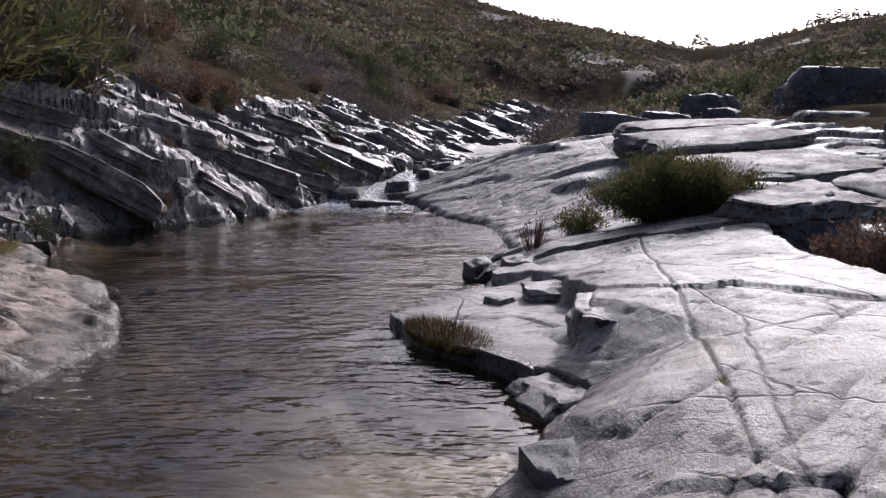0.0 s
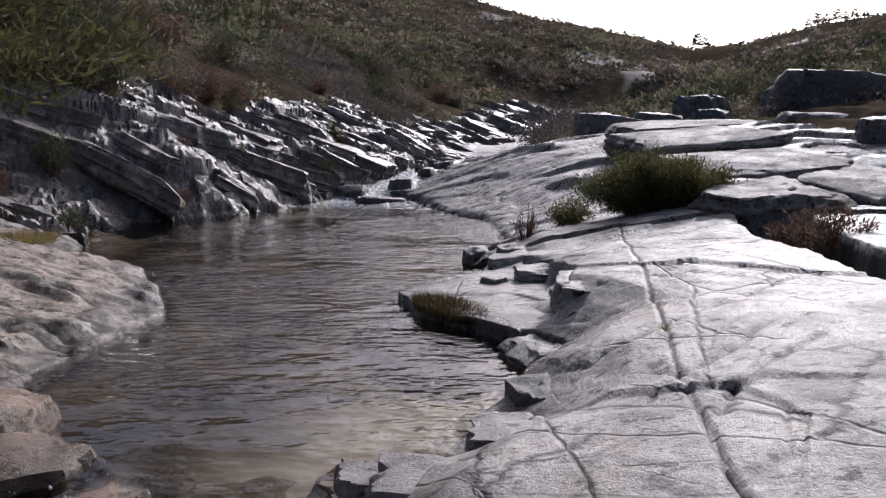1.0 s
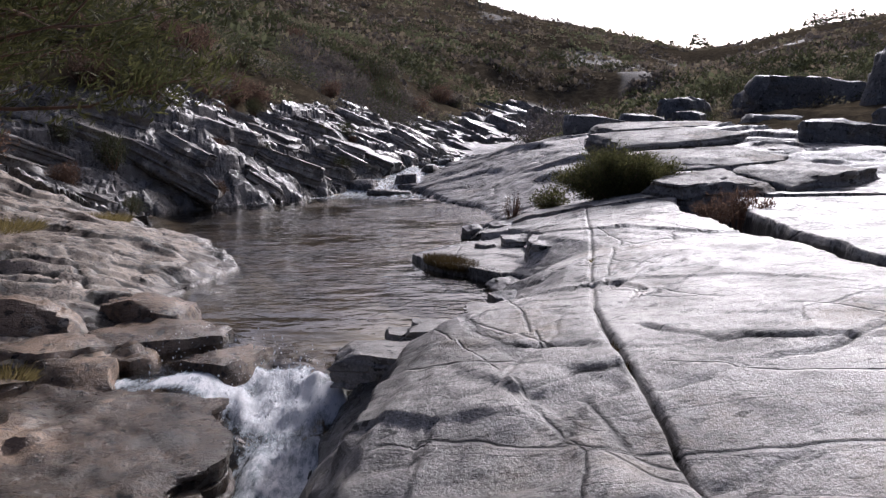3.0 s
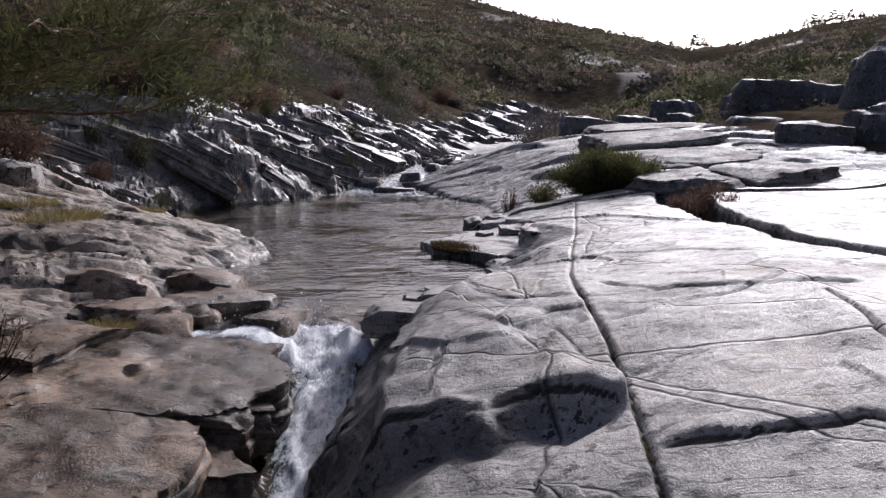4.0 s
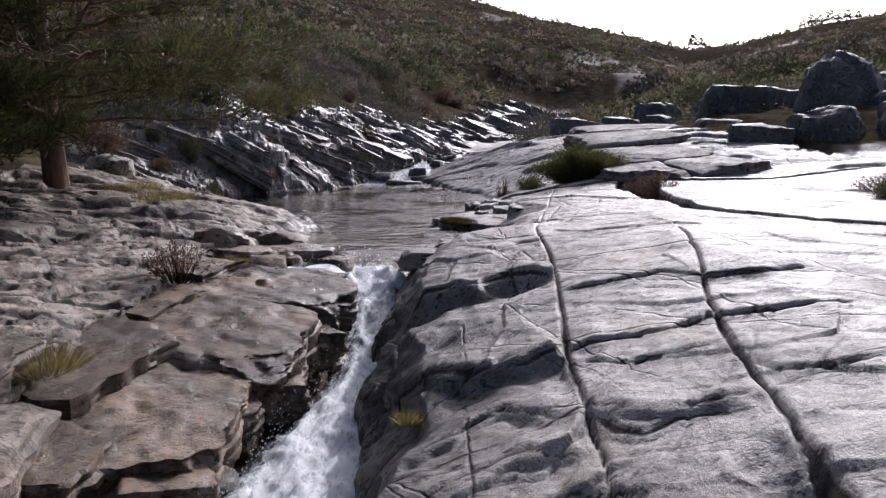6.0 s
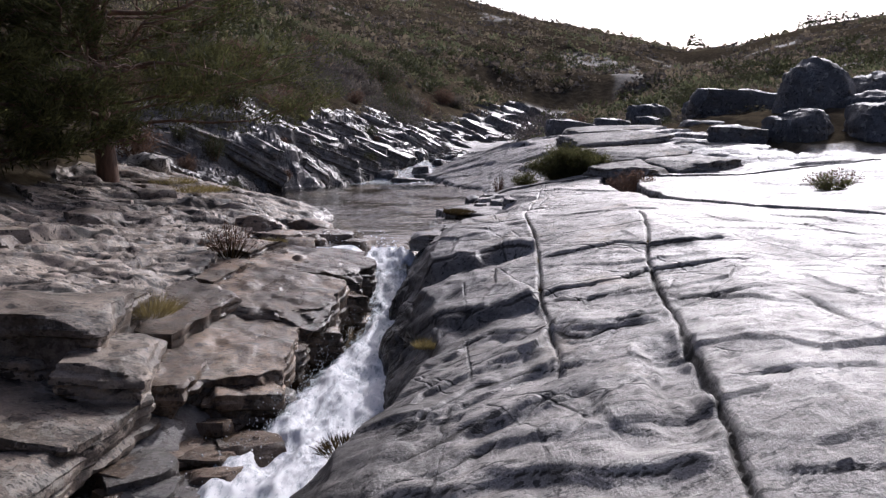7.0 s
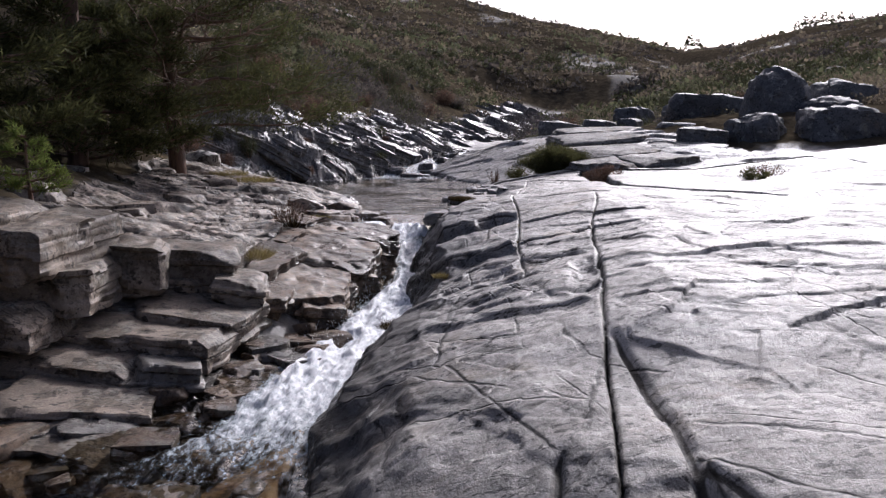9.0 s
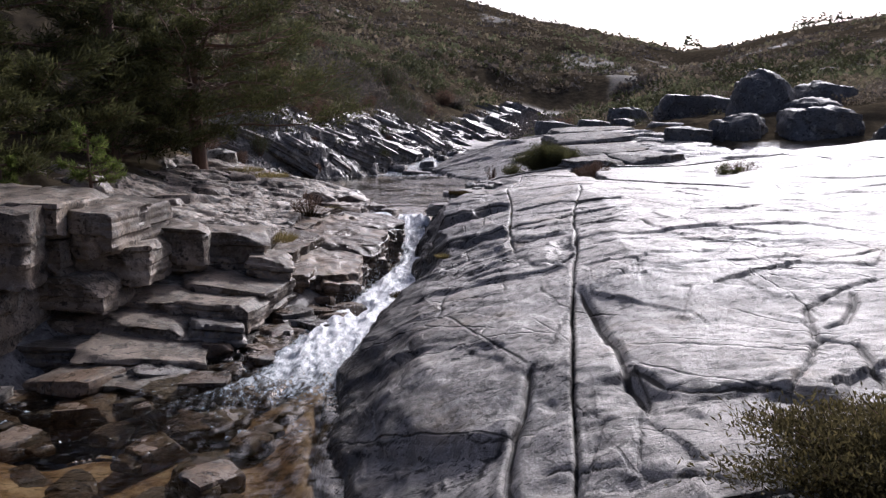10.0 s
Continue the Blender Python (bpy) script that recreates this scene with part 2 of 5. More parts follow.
def in_slab(x, y):
    return (x > right_shore(y) - .22) & (y > -10.9) & (y < np.interp(x, [3, 4.5], [7.6, 7.25])) & (x < np.minimum(.36 * (y + 26) - .15, 9.3))


def height(x, y):
    z = base_height(x, y)
    lsh, rsh = left_shore(y), right_shore(y)
    inside = np.minimum(x - lsh, rsh - x)
    rock = 1 - soil_cover(x, y)
    damp = 1 - .75 * smooth(-.05, .5, inside)
    z = z + rock_relief(x, y) * rock * damp * (1 - smooth(30, 60, y) * .5)
    z = z + (1 - rock) * (.12 * fbm(x * 1.5, y * 1.5, 4, 60) + .05 * fbm(x * 7, y * 7, 2, 61))
    steps = smooth(-8.2, -7.4, y) * smooth(-2.6, -3.6, y) * smooth(-2.6, -3.2, x)
    wall = smooth(-8.4, -7.6, y) * smooth(-3.8, -4.6, y) * smooth(-3.4, -4.0, x) * smooth(-7.5, -6.8, x)
    return z - .6 * trench(x, y) - .3 * steps - .5 * wall


# ---- material helpers ----
def material(name):
    m = bpy.data.materials.new(name)
    m.use_nodes = True
    return m, m.node_tree.nodes, m.node_tree.links, m.node_tree.nodes["Principled BSDF"]


def tex_noise(n, l, scale, detail=6, rough=.6, stretch=None, coord="Object"):
    co = n.new("ShaderNodeTexCoord")
    mp = n.new("ShaderNodeMapping")
    if stretch:
        mp.inputs["Scale"].default_value = stretch
    t = n.new("ShaderNodeTexNoise")
    t.inputs["Scale"].default_value, t.inputs["Detail"].default_value, t.inputs["Roughness"].default_value = scale, detail, rough
    l.new(co.outputs[coord], mp.inputs[0])
    l.new(mp.outputs[0], t.inputs["Vector"])
    return t.outputs["Fac"]


def ramp(n, l, fac, stops):
    r = n.new("ShaderNodeValToRGB")
    while len(r.color_ramp.elements) < len(stops):
        r.color_ramp.elements.new(.5)
    for e, (p, c) in zip(r.color_ramp.elements, stops):
        e.position, e.color = p, (c, c, c, 1) if isinstance(c, (int, float)) else (*c, 1)
    l.new(fac, r.inputs[0])
    return r.outputs[0]


def mix(n, l, fac, a, b, mode="MIX"):
    m = n.new("ShaderNodeMix")
    m.data_type, m.blend_type = "RGBA", mode
    for sock, v in ((m.inputs[0], fac), (m.inputs[6], a), (m.inputs[7], b)):
        if isinstance(v, bpy.types.NodeSocket):
            l.new(v, sock)
        elif isinstance(v, (int, float)):
            sock.default_value = v if sock == m.inputs[0] else (v, v, v, 1)
        else:
            sock.default_value = (*v, 1)
    return m.outputs[2]


def maths(n, l, op, a, b=0.0):
    m = n.new("ShaderNodeMath")
    m.operation = op
    for sock, v in ((m.inputs[0], a), (m.inputs[1], b)):
        if isinstance(v, bpy.types.NodeSocket):
            l.new(v, sock)
        else:
            sock.default_value = v
    return m.outputs[0]


def bump(n, l, bsdf, heights):
    """heights: (value, strength, distance), coarse first."""
    normal = None
    for h, s, d in heights:
        b = n.new("ShaderNodeBump")
        b.inputs["Strength"].default_value, b.inputs["Distance"].default_value = s, d
        l.new(h, b.inputs["Height"])
        if normal:
            l.new(normal, b.inputs["Normal"])
        normal = b.outputs[0]
    l.new(normal, bsdf.inputs["Normal"])
    return normal


def attr(n, name):
    a = n.new("ShaderNodeAttribute")
    a.attribute_name = name
    return a.outputs["Fac"]


def rock_nodes(n, l, b, dark, light, rough, joints=True, shine=.3, cloud=1.0):
    big = tex_noise(n, l, .5, 6, .62)
    streak = tex_noise(n, l, 2.0, 12, .74, (1.0, .4, 2.2))
    mid = tex_noise(n, l, 9, 10, .78)
    tone = maths(n, l, "ADD", maths(n, l, "MULTIPLY", big, .35), maths(n, l, "ADD", maths(n, l, "MULTIPLY", streak, .35), maths(n, l, "MULTIPLY", mid, .3)))
    middle = tuple(p * .4 + q * .6 for p, q in zip(dark, light))
    col = ramp(n, l, tone, [(.38, dark), (.47, middle), (.58, light)])
    fine = tex_noise(n, l, 75, 3, .6)
    col = mix(n, l, .9, col, ramp(n, l, fine, [(.30, .60), (.45, .94), (.55, 1.04), (.70, 1.3)]), "MULTIPLY")
    stain = ramp(n, l, tex_noise(n, l, 1.5, 10, .66), [(.54, 0), (.59, 1)])
    col = mix(n, l, maths(n, l, "MULTIPLY", stain, .5 * cloud), col, mix(n, l, .5, dark, (.03, .028, .024)))
    crust = ramp(n, l, tex_noise(n, l, 13, 5, .6), [(.57, 0), (.60, 1)])
    col = mix(n, l, maths(n, l, "MULTIPLY", crust, .4), col, tuple(min(.62, q * 1.25) for q in light))
    lichen = ramp(n, l, tex_noise(n, l, 5.0, 9, .68), [(.55, 0), (.575, 1)])
    col = mix(n, l, maths(n, l, "MULTIPLY", lichen, .5 * cloud), col, dark)
    pale = ramp(n, l, tex_noise(n, l, 3.1, 9, .66, (1, 1.3, 1)), [(.58, 0), (.60, 1)])
    col = mix(n, l, maths(n, l, "MULTIPLY", pale, .35), col, (.42, .41, .36))
    crowd = ramp(n, l, tex_noise(n, l, 2.2, 5, .6), [(.40, .0), (.60, 1)])
    spots = ramp(n, l, tex_noise(n, l, 26, 4, .55, (.75, 1.3, 1)), [(.40, 1), (.425, 0)])
    chips = ramp(n, l, tex_noise(n, l, 9, 6, .6, (.7, 1.5, 1)), [(.38, 1), (.395, 0)])
    pit = maths(n, l, "MAXIMUM", maths(n, l, "MULTIPLY", spots, crowd), chips)
    col = mix(n, l, maths(n, l, "MULTIPLY", pit, .88), col, mix(n, l, .7, dark, (.008, .008, .007)))
    strata = tex_noise(n, l, 2.6, 6, .7, (.35, .35, 7))
    rust = ramp(n, l, tex_noise(n, l, .9, 7, .7), [(.56, 0), (.68, 1)])
    col = mix(n, l, maths(n, l, "MULTIPLY", rust, .4), col, (.24, .18, .11))

    def joint(scale, stretch, turn, thin):
        co = n.new("ShaderNodeTexCoord")
        rot = n.new("ShaderNodeMapping")
        rot.inputs["Rotation"].default_value = (0, 0, turn)
        mp = n.new("ShaderNodeMapping")
        mp.inputs["Scale"].default_value = stretch
        ns = n.new("ShaderNodeTexNoise")
        ns.inputs["Scale"].default_value, ns.inputs["Detail"].default_value = 5, 4
        sc = n.new("ShaderNodeVectorMath")
        sc.operation, sc.inputs["Scale"].default_value = "SCALE", .07
        ad = n.new("ShaderNodeVectorMath")
        ad.operation = "ADD"
        v = n.new("ShaderNodeTexVoronoi")
        v.feature, v.inputs["Scale"].default_value = "DISTANCE_TO_EDGE", scale
        l.new(co.outputs["Object"], rot.inputs[0])
        l.new(rot.outputs[0], mp.inputs[0])
        l.new(mp.outputs[0], ns.inputs["Vector"])
        l.new(ns.outputs["Color"], sc.inputs[0])
        l.new(mp.outputs[0], ad.inputs[0])
        l.new(sc.outputs[0], ad.inputs[1])
        l.new(ad.outputs[0], v.inputs["Vector"])
        return ramp(n, l, v.outputs["Distance"], [(0, 0), (thin, 1)])

    scales = [(strata, .3, .035), (streak, .25, .03), (mid, .75, .018), (lichen, .35, .010), (pit, -1.0, .018), (fine, .85, .008)]
    if joints:
        hole = ramp(n, l, tex_noise(n, l, .8, 4), [(.46, 1), (.52, 0)])
        seam = maths(n, l, "MAXIMUM", maths(n, l, "MINIMUM", joint(.8, (.45, 1.2, .6), .6, .011), joint(.6, (1.4, .5, .6), -.3, .009)), hole)
        col = mix(n, l, seam, mix(n, l, .85, col, (.012, .012, .011)), col)
        few = ramp(n, l, tex_noise(n, l, 1.3, 5), [(.48, 1), (.54, 0)])
        hair = maths(n, l, "MAXIMUM", joint(2.4, (.35, 1.3, .6), .35, .016), few)
        col = mix(n, l, hair, mix(n, l, .5, col, (.012, .012, .011)), col)
        scales[:0] = [(seam, .8, .018), (hair, .35, .008)]
    # dark soil of cracks and seams, also the shade painted in the gully
    col = mix(n, l, ramp(n, l, attr(n, "dirt_shade"), [(.35, 0), (.6, .92)]), col, ramp(n, l, mid, [(.4, (.008, .007, .006)), (.65, (.035, .028, .018))]))
    l.new(col, b.inputs["Base Color"])
    wet = ramp(n, l, tex_noise(n, l, 1.6, 8, .7), [(.42, rough[0]), (.60, rough[1])])
    # darkens wet rock, and paints in the shade of walls by the water
    wet_and_shade = attr(n, "wet")
    l.new(mix(n, l, maths(n, l, "MULTIPLY", wet_and_shade, .85), col, mix(n, l, 1.0, col, (.14, .137, .134), "MULTIPLY")), b.inputs["Base Color"])
    wet = mix(n, l, wet_and_shade, wet, .26)
    l.new(maths(n, l, "ADD", wet, maths(n, l, "MULTIPLY", maths(n, l, "SUBTRACT", mid, .5), .5)), b.inputs["Roughness"])
    b.inputs["Specular IOR Level"].default_value = shine
    bump(n, l, b, scales)
    return col


m_slab, n, l, b = material("smooth_grey_schist")
rock_nodes(n, l, b, (.062, .057, .050), (.345, .323, .295), (.44, .66), True, .22, .7)

m_dark, n, l, b = material("wet_dark_schist")
rock_nodes(n, l, b, (.022, .019, .016), (.165, .150, .132), (.24, .48), False, .5)

m_weathered, n, l, b = material("weathered_dark_schist")
rock_nodes(n, l, b, (.040, .039, .039), (.15, .146, .142), (.55, .75), False, .18, .6)

m_ledge, n, l, b = material("dull_layered_schist")
rock_nodes(n, l, b, (.048, .044, .038), (.225, .208, .185), (.6, .8), False, .12, 1.1)

m_wet, n, l, b = material("brown_wet_schist")
rock_nodes(n, l, b, (.028, .019, .012), (.29, .208, .142), (.30, .54), False, .28)

m_bank, n, l, b = material("grey_bank_schist")
rock_nodes(n, l, b, (.036, .029, .022), (.325, .268, .212), (.42, .66), False, .25, 1.2)

m_ground, n, l, b = material("bank_rock_and_earth")
rock_nodes(n, l, b, (.05, .048, .047), (.24, .23, .22), (.42, .62), False, .25)
rock_col, rock_rough = b.inputs["Base Color"].links[0].from_socket, b.inputs["Roughness"].links[0].from_socket
soil = attr(n, "soil")
bedf = attr(n, "bed")
heath = ramp(n, l, tex_noise(n, l, .9, 8, .7), [(.3, (.026, .022, .017)), (.5, (.060, .049, .033)), (.7, (.11, .088, .055))])
heath = mix(n, l, .6, heath, ramp(n, l, tex_noise(n, l, 14, 5, .7), [(.3, .45), (.7, 1.4)]), "MULTIPLY")
bedcol = ramp(n, l, tex_noise(n, l, 1.4, 8, .65), [(.38, (.012, .008, .004)), (.5, (.058, .039, .020)), (.62, (.16, .12, .076))])
# pale sandy bed, with the sky's reflection painted into its colour
bedcol = mix(n, l, attr(n, "sand_sheen"), bedcol, ramp(n, l, tex_noise(n, l, 2.5, 8, .65), [(.38, (.42, .42, .41)), (.6, (.80, .80, .79))]))
bedcol = mix(n, l, attr(n, "amber"), bedcol, ramp(n, l, tex_noise(n, l, 2.6, 11, .75), [(.38, (.04, .025, .012)), (.47, (.23, .145, .066)), (.60, (.55, .43, .28))]))
c1 = mix(n, l, bedf, rock_col, bedcol)
l.new(mix(n, l, soil, c1, heath), b.inputs["Base Color"])
l.new(mix(n, l, soil, rock_rough, .95), b.inputs["Roughness"])
l.new(mix(n, l, soil, .25, .0), b.inputs["Specular IOR Level"])


def leaf_material(name, lo, hi):
    m, n, l, b = material(name)
    g = n.new("ShaderNodeNewGeometry")
    col = ramp(n, l, g.outputs["Random Per Island"], [(0.0, lo), (1.0, hi)])
    l.new(col, b.inputs["Base Color"])
    b.inputs["Roughness"].default_value = .7
    b.inputs["Specular IOR Level"].default_value = .08
    tr = n.new("ShaderNodeBsdfTranslucent")
    l.new(col, tr.inputs[0])
    ms = n.new("ShaderNodeMixShader")
    ms.inputs[0].default_value = .45
    l.new(b.outputs[0], ms.inputs[1])
    l.new(tr.outputs[0], ms.inputs[2])
    l.new(ms.outputs[0], n["Material Output"].inputs[0])
    return m


m_broom = leaf_material("broom_leaf", (.036, .040, .017), (.130, .125, .048))
m_gorse = leaf_material("brown_green_broom_leaf", (.030, .026, .013), (.125, .105, .044))
m_heather = leaf_material("dry_heather", (.06, .037, .028), (.155, .10, .07))
m_pine = leaf_material("pine_needle", (.032, .036, .016), (.105, .105, .040))
[q for q in m_pine.node_tree.nodes if q.type == "MIX_SHADER"][0].inputs[0].default_value = .42
m_young = leaf_material("young_pine_needle", (.06, .085, .02), (.17, .20, .05))
m_scrub = leaf_material("hill_scrub", (.85, .85, .85), (1.15, 1.15, 1.15))
n, l = m_scrub.node_tree.nodes, m_scrub.node_tree.links
shade = ramp(n, l, attr(n, "tone"), [(0, (.065, .058, .054)), (.25, (.095, .080, .067)), (.5, (.145, .118, .086)), (.75, (.165, .138, .092)), (1, (.10, .108, .058))])
vary = [q for q in n if q.type == "VALTORGB"][0].outputs[0]
shade = mix(n, l, 1.0, shade, vary, "MULTIPLY")
for q in ("BSDF_PRINCIPLED", "BSDF_TRANSLUCENT"):
    l.new(shade, [z for z in n if z.type == q][0].inputs[0])
m_grey = leaf_material("grey_heath_leaf", (.06, .053, .046), (.165, .145, .12))
m_dusk = leaf_material("leafless_shrub_twig", (.070, .062, .061), (.115, .101, .098))
m_deep = leaf_material("dark_broom_leaf", (.046, .050, .026), (.085, .088, .042))
for q in (m_dusk, m_deep):
    [p for p in q.node_tree.nodes if p.type == "MIX_SHADER"][0].inputs[0].default_value = .25
m_straw = leaf_material("dry_grass", (.10, .08, .03), (.26, .21, .09))
m_moss = leaf_material("wet_moss", (.02, .014, .006), (.07, .05, .022))

m_bark, n, l, b = material("pine_bark")
l.new(ramp(n, l, tex_noise(n, l, 9, 6, .7, (1, 1, .25)), [(.3, (.04, .024, .016)), (.7, (.20, .115, .075))]), b.inputs["Base Color"])
b.inputs["Roughness"].default_value = .9
bump(n, l, b, [(tex_noise(n, l, 12, 6, .7, (1, 1, .25)), .8, .03)])

m_dead, n, l, b = material("dead_pine_wood")
l.new(ramp(n, l, tex_noise(n, l, 9, 6, .7, (1, 1, .25)), [(.3, (.10, .06, .045)), (.7, (.30, .20, .15))]), b.inputs["Base Color"])
b.inputs["Roughness"].default_value = .85

m_water, n, l, b = material("clear_stream_water")
n.remove(b)
tr = n.new("ShaderNodeBsdfTransparent")
tr.inputs[0].default_value = (.47, .41, .31, 1)
gl = n.new("ShaderNodeBsdfGlossy")
gl.inputs["Roughness"].default_value = .015
fr = n.new("ShaderNodeFresnel")
fr.inputs["IOR"].default_value = 1.42
ms = n.new("ShaderNodeMixShader")
b1, b2 = n.new("ShaderNodeBump"), n.new("ShaderNodeBump")
b1.inputs["Strength"].default_value, b1.inputs["Distance"].default_value = .6, .035
b2.inputs["Distance"].default_value = .04
l.new(ramp(n, l, tex_noise(n, l, .55, 3, .5), [(.40, .12), (.58, 1.0)]), b2.inputs["Strength"])
l.new(tex_noise(n, l, 2.6, 3, .5, (.8, 1.5, 1)), b1.inputs["Height"])
l.new(tex_noise(n, l, 8, 2, .45, (.7, 1.4, 1)), b2.inputs["Height"])
l.new(b1.outputs[0], b2.inputs["Normal"])
l.new(b2.outputs[0], gl.inputs["Normal"])
l.new(b2.outputs[0], fr.inputs["Normal"])
l.new(fr.outputs[0], ms.inputs[0])
l.new(tr.outputs[0], ms.inputs[1])
l.new(gl.outputs[0], ms.inputs[2])
foam = n.new("ShaderNodeBsdfPrincipled")
foam.inputs["Roughness"].default_value = .45
foam.inputs["Subsurface Weight"].default_value = .0
fo = n.new("ShaderNodeBump")
fo.inputs["Strength"].default_value, fo.inputs["Distance"].default_value = .9, .06
fn = tex_noise(n, l, 10, 12, .8, (1.8, .8, .9))
l.new(fn, fo.inputs["Height"])
l.new(fo.outputs[0], foam.inputs["Normal"])
ms2 = n.new("ShaderNodeMixShader")
fa = attr(n, "foam")
f0 = maths(n, l, "ADD", fa, maths(n, l, "MULTIPLY", maths(n, l, "SUBTRACT", fn, .5), maths(n, l, "MINIMUM", maths(n, l, "MULTIPLY", fa, 6.0), 2.4)))
l.new(ramp(n, l, f0, [(.34, 0), (.56, .7), (.9, .98)]), ms2.inputs[0])
l.new(ramp(n, l, f0, [(.40, (.20, .25, .28)), (.66, (.50, .56, .60)), (.95, (.92, .93, .94))]), foam.inputs["Base Color"])
l.new(ms.outputs[0], ms2.inputs[1])
l.new(foam.outputs[0], ms2.inputs[2])
l.new(ms2.outputs[0], n["Material Output"].inputs[0])


# ---- mesh helpers ----
def mesh_ob(name, verts, faces, mat, parent=None, label="", smooth_shade=True, attrs=None):
    me = bpy.data.meshes.new(name)
    verts, faces = np.asarray(verts, np.float32), np.asarray(faces, np.int32)
    me.vertices.add(len(verts))
    me.vertices.foreach_set("co", verts.ravel())
    k = faces.shape[1]
    me.loops.add(faces.size)
    me.loops.foreach_set("vertex_index", faces.ravel())
    me.polygons.add(len(faces))
    me.polygons.foreach_set("loop_start", np.arange(0, faces.size, k, dtype=np.int32))
    me.polygons.foreach_set("use_smooth", np.full(len(faces), smooth_shade))
    me.update(calc_edges=True)
    for key, vals in (attrs or {}).items():
        me.attributes.new(key, "FLOAT", "POINT").data.foreach_set("value", np.asarray(vals, np.float32))
    me.materials.append(mat)
    ob = new(name, me)
    if parent:
        ob.parent = parent
    if label:
        tagged(ob, label)
    return ob


def grid_faces(rows, cols, keep=None):
    i = np.arange(rows * cols).reshape(rows, cols)
    f = np.stack([i[:-1, :-1], i[:-1, 1:], i[1:, 1:], i[1:, :-1]], -1)
    return f[keep] if keep is not None else f.reshape(-1, 4)


def compact(verts, faces, attrs=None):
    used, inv = np.unique(faces, return_inverse=True)
    return verts[used], inv.reshape(faces.shape), {k: v[used] for k, v in (attrs or {}).items()}


def with_skirt(verts, faces, drop):
    """Closes the rim of an open sheet down to a lower edge."""
    e = np.concatenate([faces[:, [0, 1]], faces[:, [1, 2]], faces[:, [2, 3]], faces[:, [3, 0]]])
    key = np.sort(e, 1)
    _, idx, cnt = np.unique(key, axis=0, return_index=True, return_counts=True)
    rim = e[idx[cnt == 1]]
    vs = np.unique(rim)
    up, low = np.full(len(verts), -1), np.full(len(verts), -1)
    up[vs] = len(verts) + np.arange(len(vs))
    low[vs] = up[vs] + len(vs)
    upper, lower = verts[vs].copy(), verts[vs].copy()
    upper[:, 2] -= .004
    lower[:, 2] -= drop
    side = np.stack([up[rim[:, 1]], up[rim[:, 0]], low[rim[:, 0]], low[rim[:, 1]]], 1)
    return np.concatenate([verts, upper, lower]), np.concatenate([faces, side])


def wet_shade(x, y):
    """0 to 1: rock wetted by fall and pool, its walls' shade painted in as well."""
    d = np.maximum(x - right_shore(y), left_shore(y) - x)
    wide = np.interp(y, [-11, -8, -4, 1.5, 2.6, 4, 30], [.35, .6, 1.0, .85, .5, .26, .16]) * (1 + 1.8 * fbm(x * 1.1, y * 1.1, 4, 190))
    return smooth(.22, -.22, d - wide) * (.55 + .45 * smooth(.55, .1, d))


def bedrock(x, y, z, keep, ident, mat, label, dirt_shade=None, even=True):
    """Cuts a fine sheet of rock into pieces, each with its own depth."""
    dirt_shade = np.zeros(x.shape) if dirt_shade is None else dirt_shade
    fk = keep[:-1, :-1] & keep[1:, :-1] & keep[:-1, 1:] & keep[1:, 1:]
    v0 = np.stack([x, y, z], -1).reshape(-1, 3)
    fid = ident[:-1, :-1]
    for k in np.unique(fid[fk]):
        faces = grid_faces(*x.shape, keep=fk & (fid == k))
        if len(faces) < 60:
            continue
        v, f, at = compact(v0, faces, {"dirt_shade": dirt_shade.ravel()})
        top = len(v)
        v, f = with_skirt(v, f, .3)
        mesh_ob("rock_slab", v, f, mat, ground, label, smooth_shade=even, attrs={
            "dirt_shade": np.concatenate([at["dirt_shade"], np.zeros(len(v) - top)]), "wet": wet_shade(v[:, 0], v[:, 1])})


APEX = -26.0


def rows_y(y0, y1, least, rate):
    ys = [y0]
    while ys[-1] < y1:
        d = max(least, rate * (ys[-1] + 13.5))
        if ys[-1] > 55:
            d *= 3
        ys.append(ys[-1] + d)
    return np.array(ys)


def fan(us, ys):
    y = np.repeat(ys[:, None], len(us), 1)
    return us[None, :] * (y - APEX), y


# ---- ground, one sheet to the horizon ----
ys = np.concatenate([[-110, -80, -60, -45, -34, -26.6, -22, -19, -17, -15.5], rows_y(-14.4, 640, .06, .0068)])
core = np.arange(-.5, .56, .0036)
wing = np.array([.004, .01, .018, .03, .045, .07, .1, .15, .22, .32, .5, .8, 1.3, 2.2])
us = np.concatenate([core[0] - wing[::-1], core, core[-1] + wing])
gx, gy = fan(us, np.maximum(ys, -22))
gy = np.repeat(ys[:, None], len(us), 1)
gz = height(gx, np.maximum(gy, -14))
gz = gz - .22 * in_slab(gx, gy) - .16 * ((gx < left_shore(gy) + .1) & (soil_cover(gx, gy) < .5) & (gx > -7.8) & (gy > -8) & (gy < 9.3)) - .12 * ((gx > right_shore(gy) + .1) & (gx < 9.4) & (gy > 7.5) & (gy < 23.6)) - .2 * ((gx < left_shore(gy) + .1) & (gx > -11) & (gy > 10.1) & (gy < 29.7) & (soil_cover(gx, gy) < .6))
gz = gz + .62 * np.maximum(-20 - gy, 0)      # unseen rise added behind the camera to hold off sky light
gv = np.stack([gx, gy, gz], -1).reshape(-1, 3)
inside_w = np.minimum(gx - left_shore(gy), right_shore(gy) - gx)
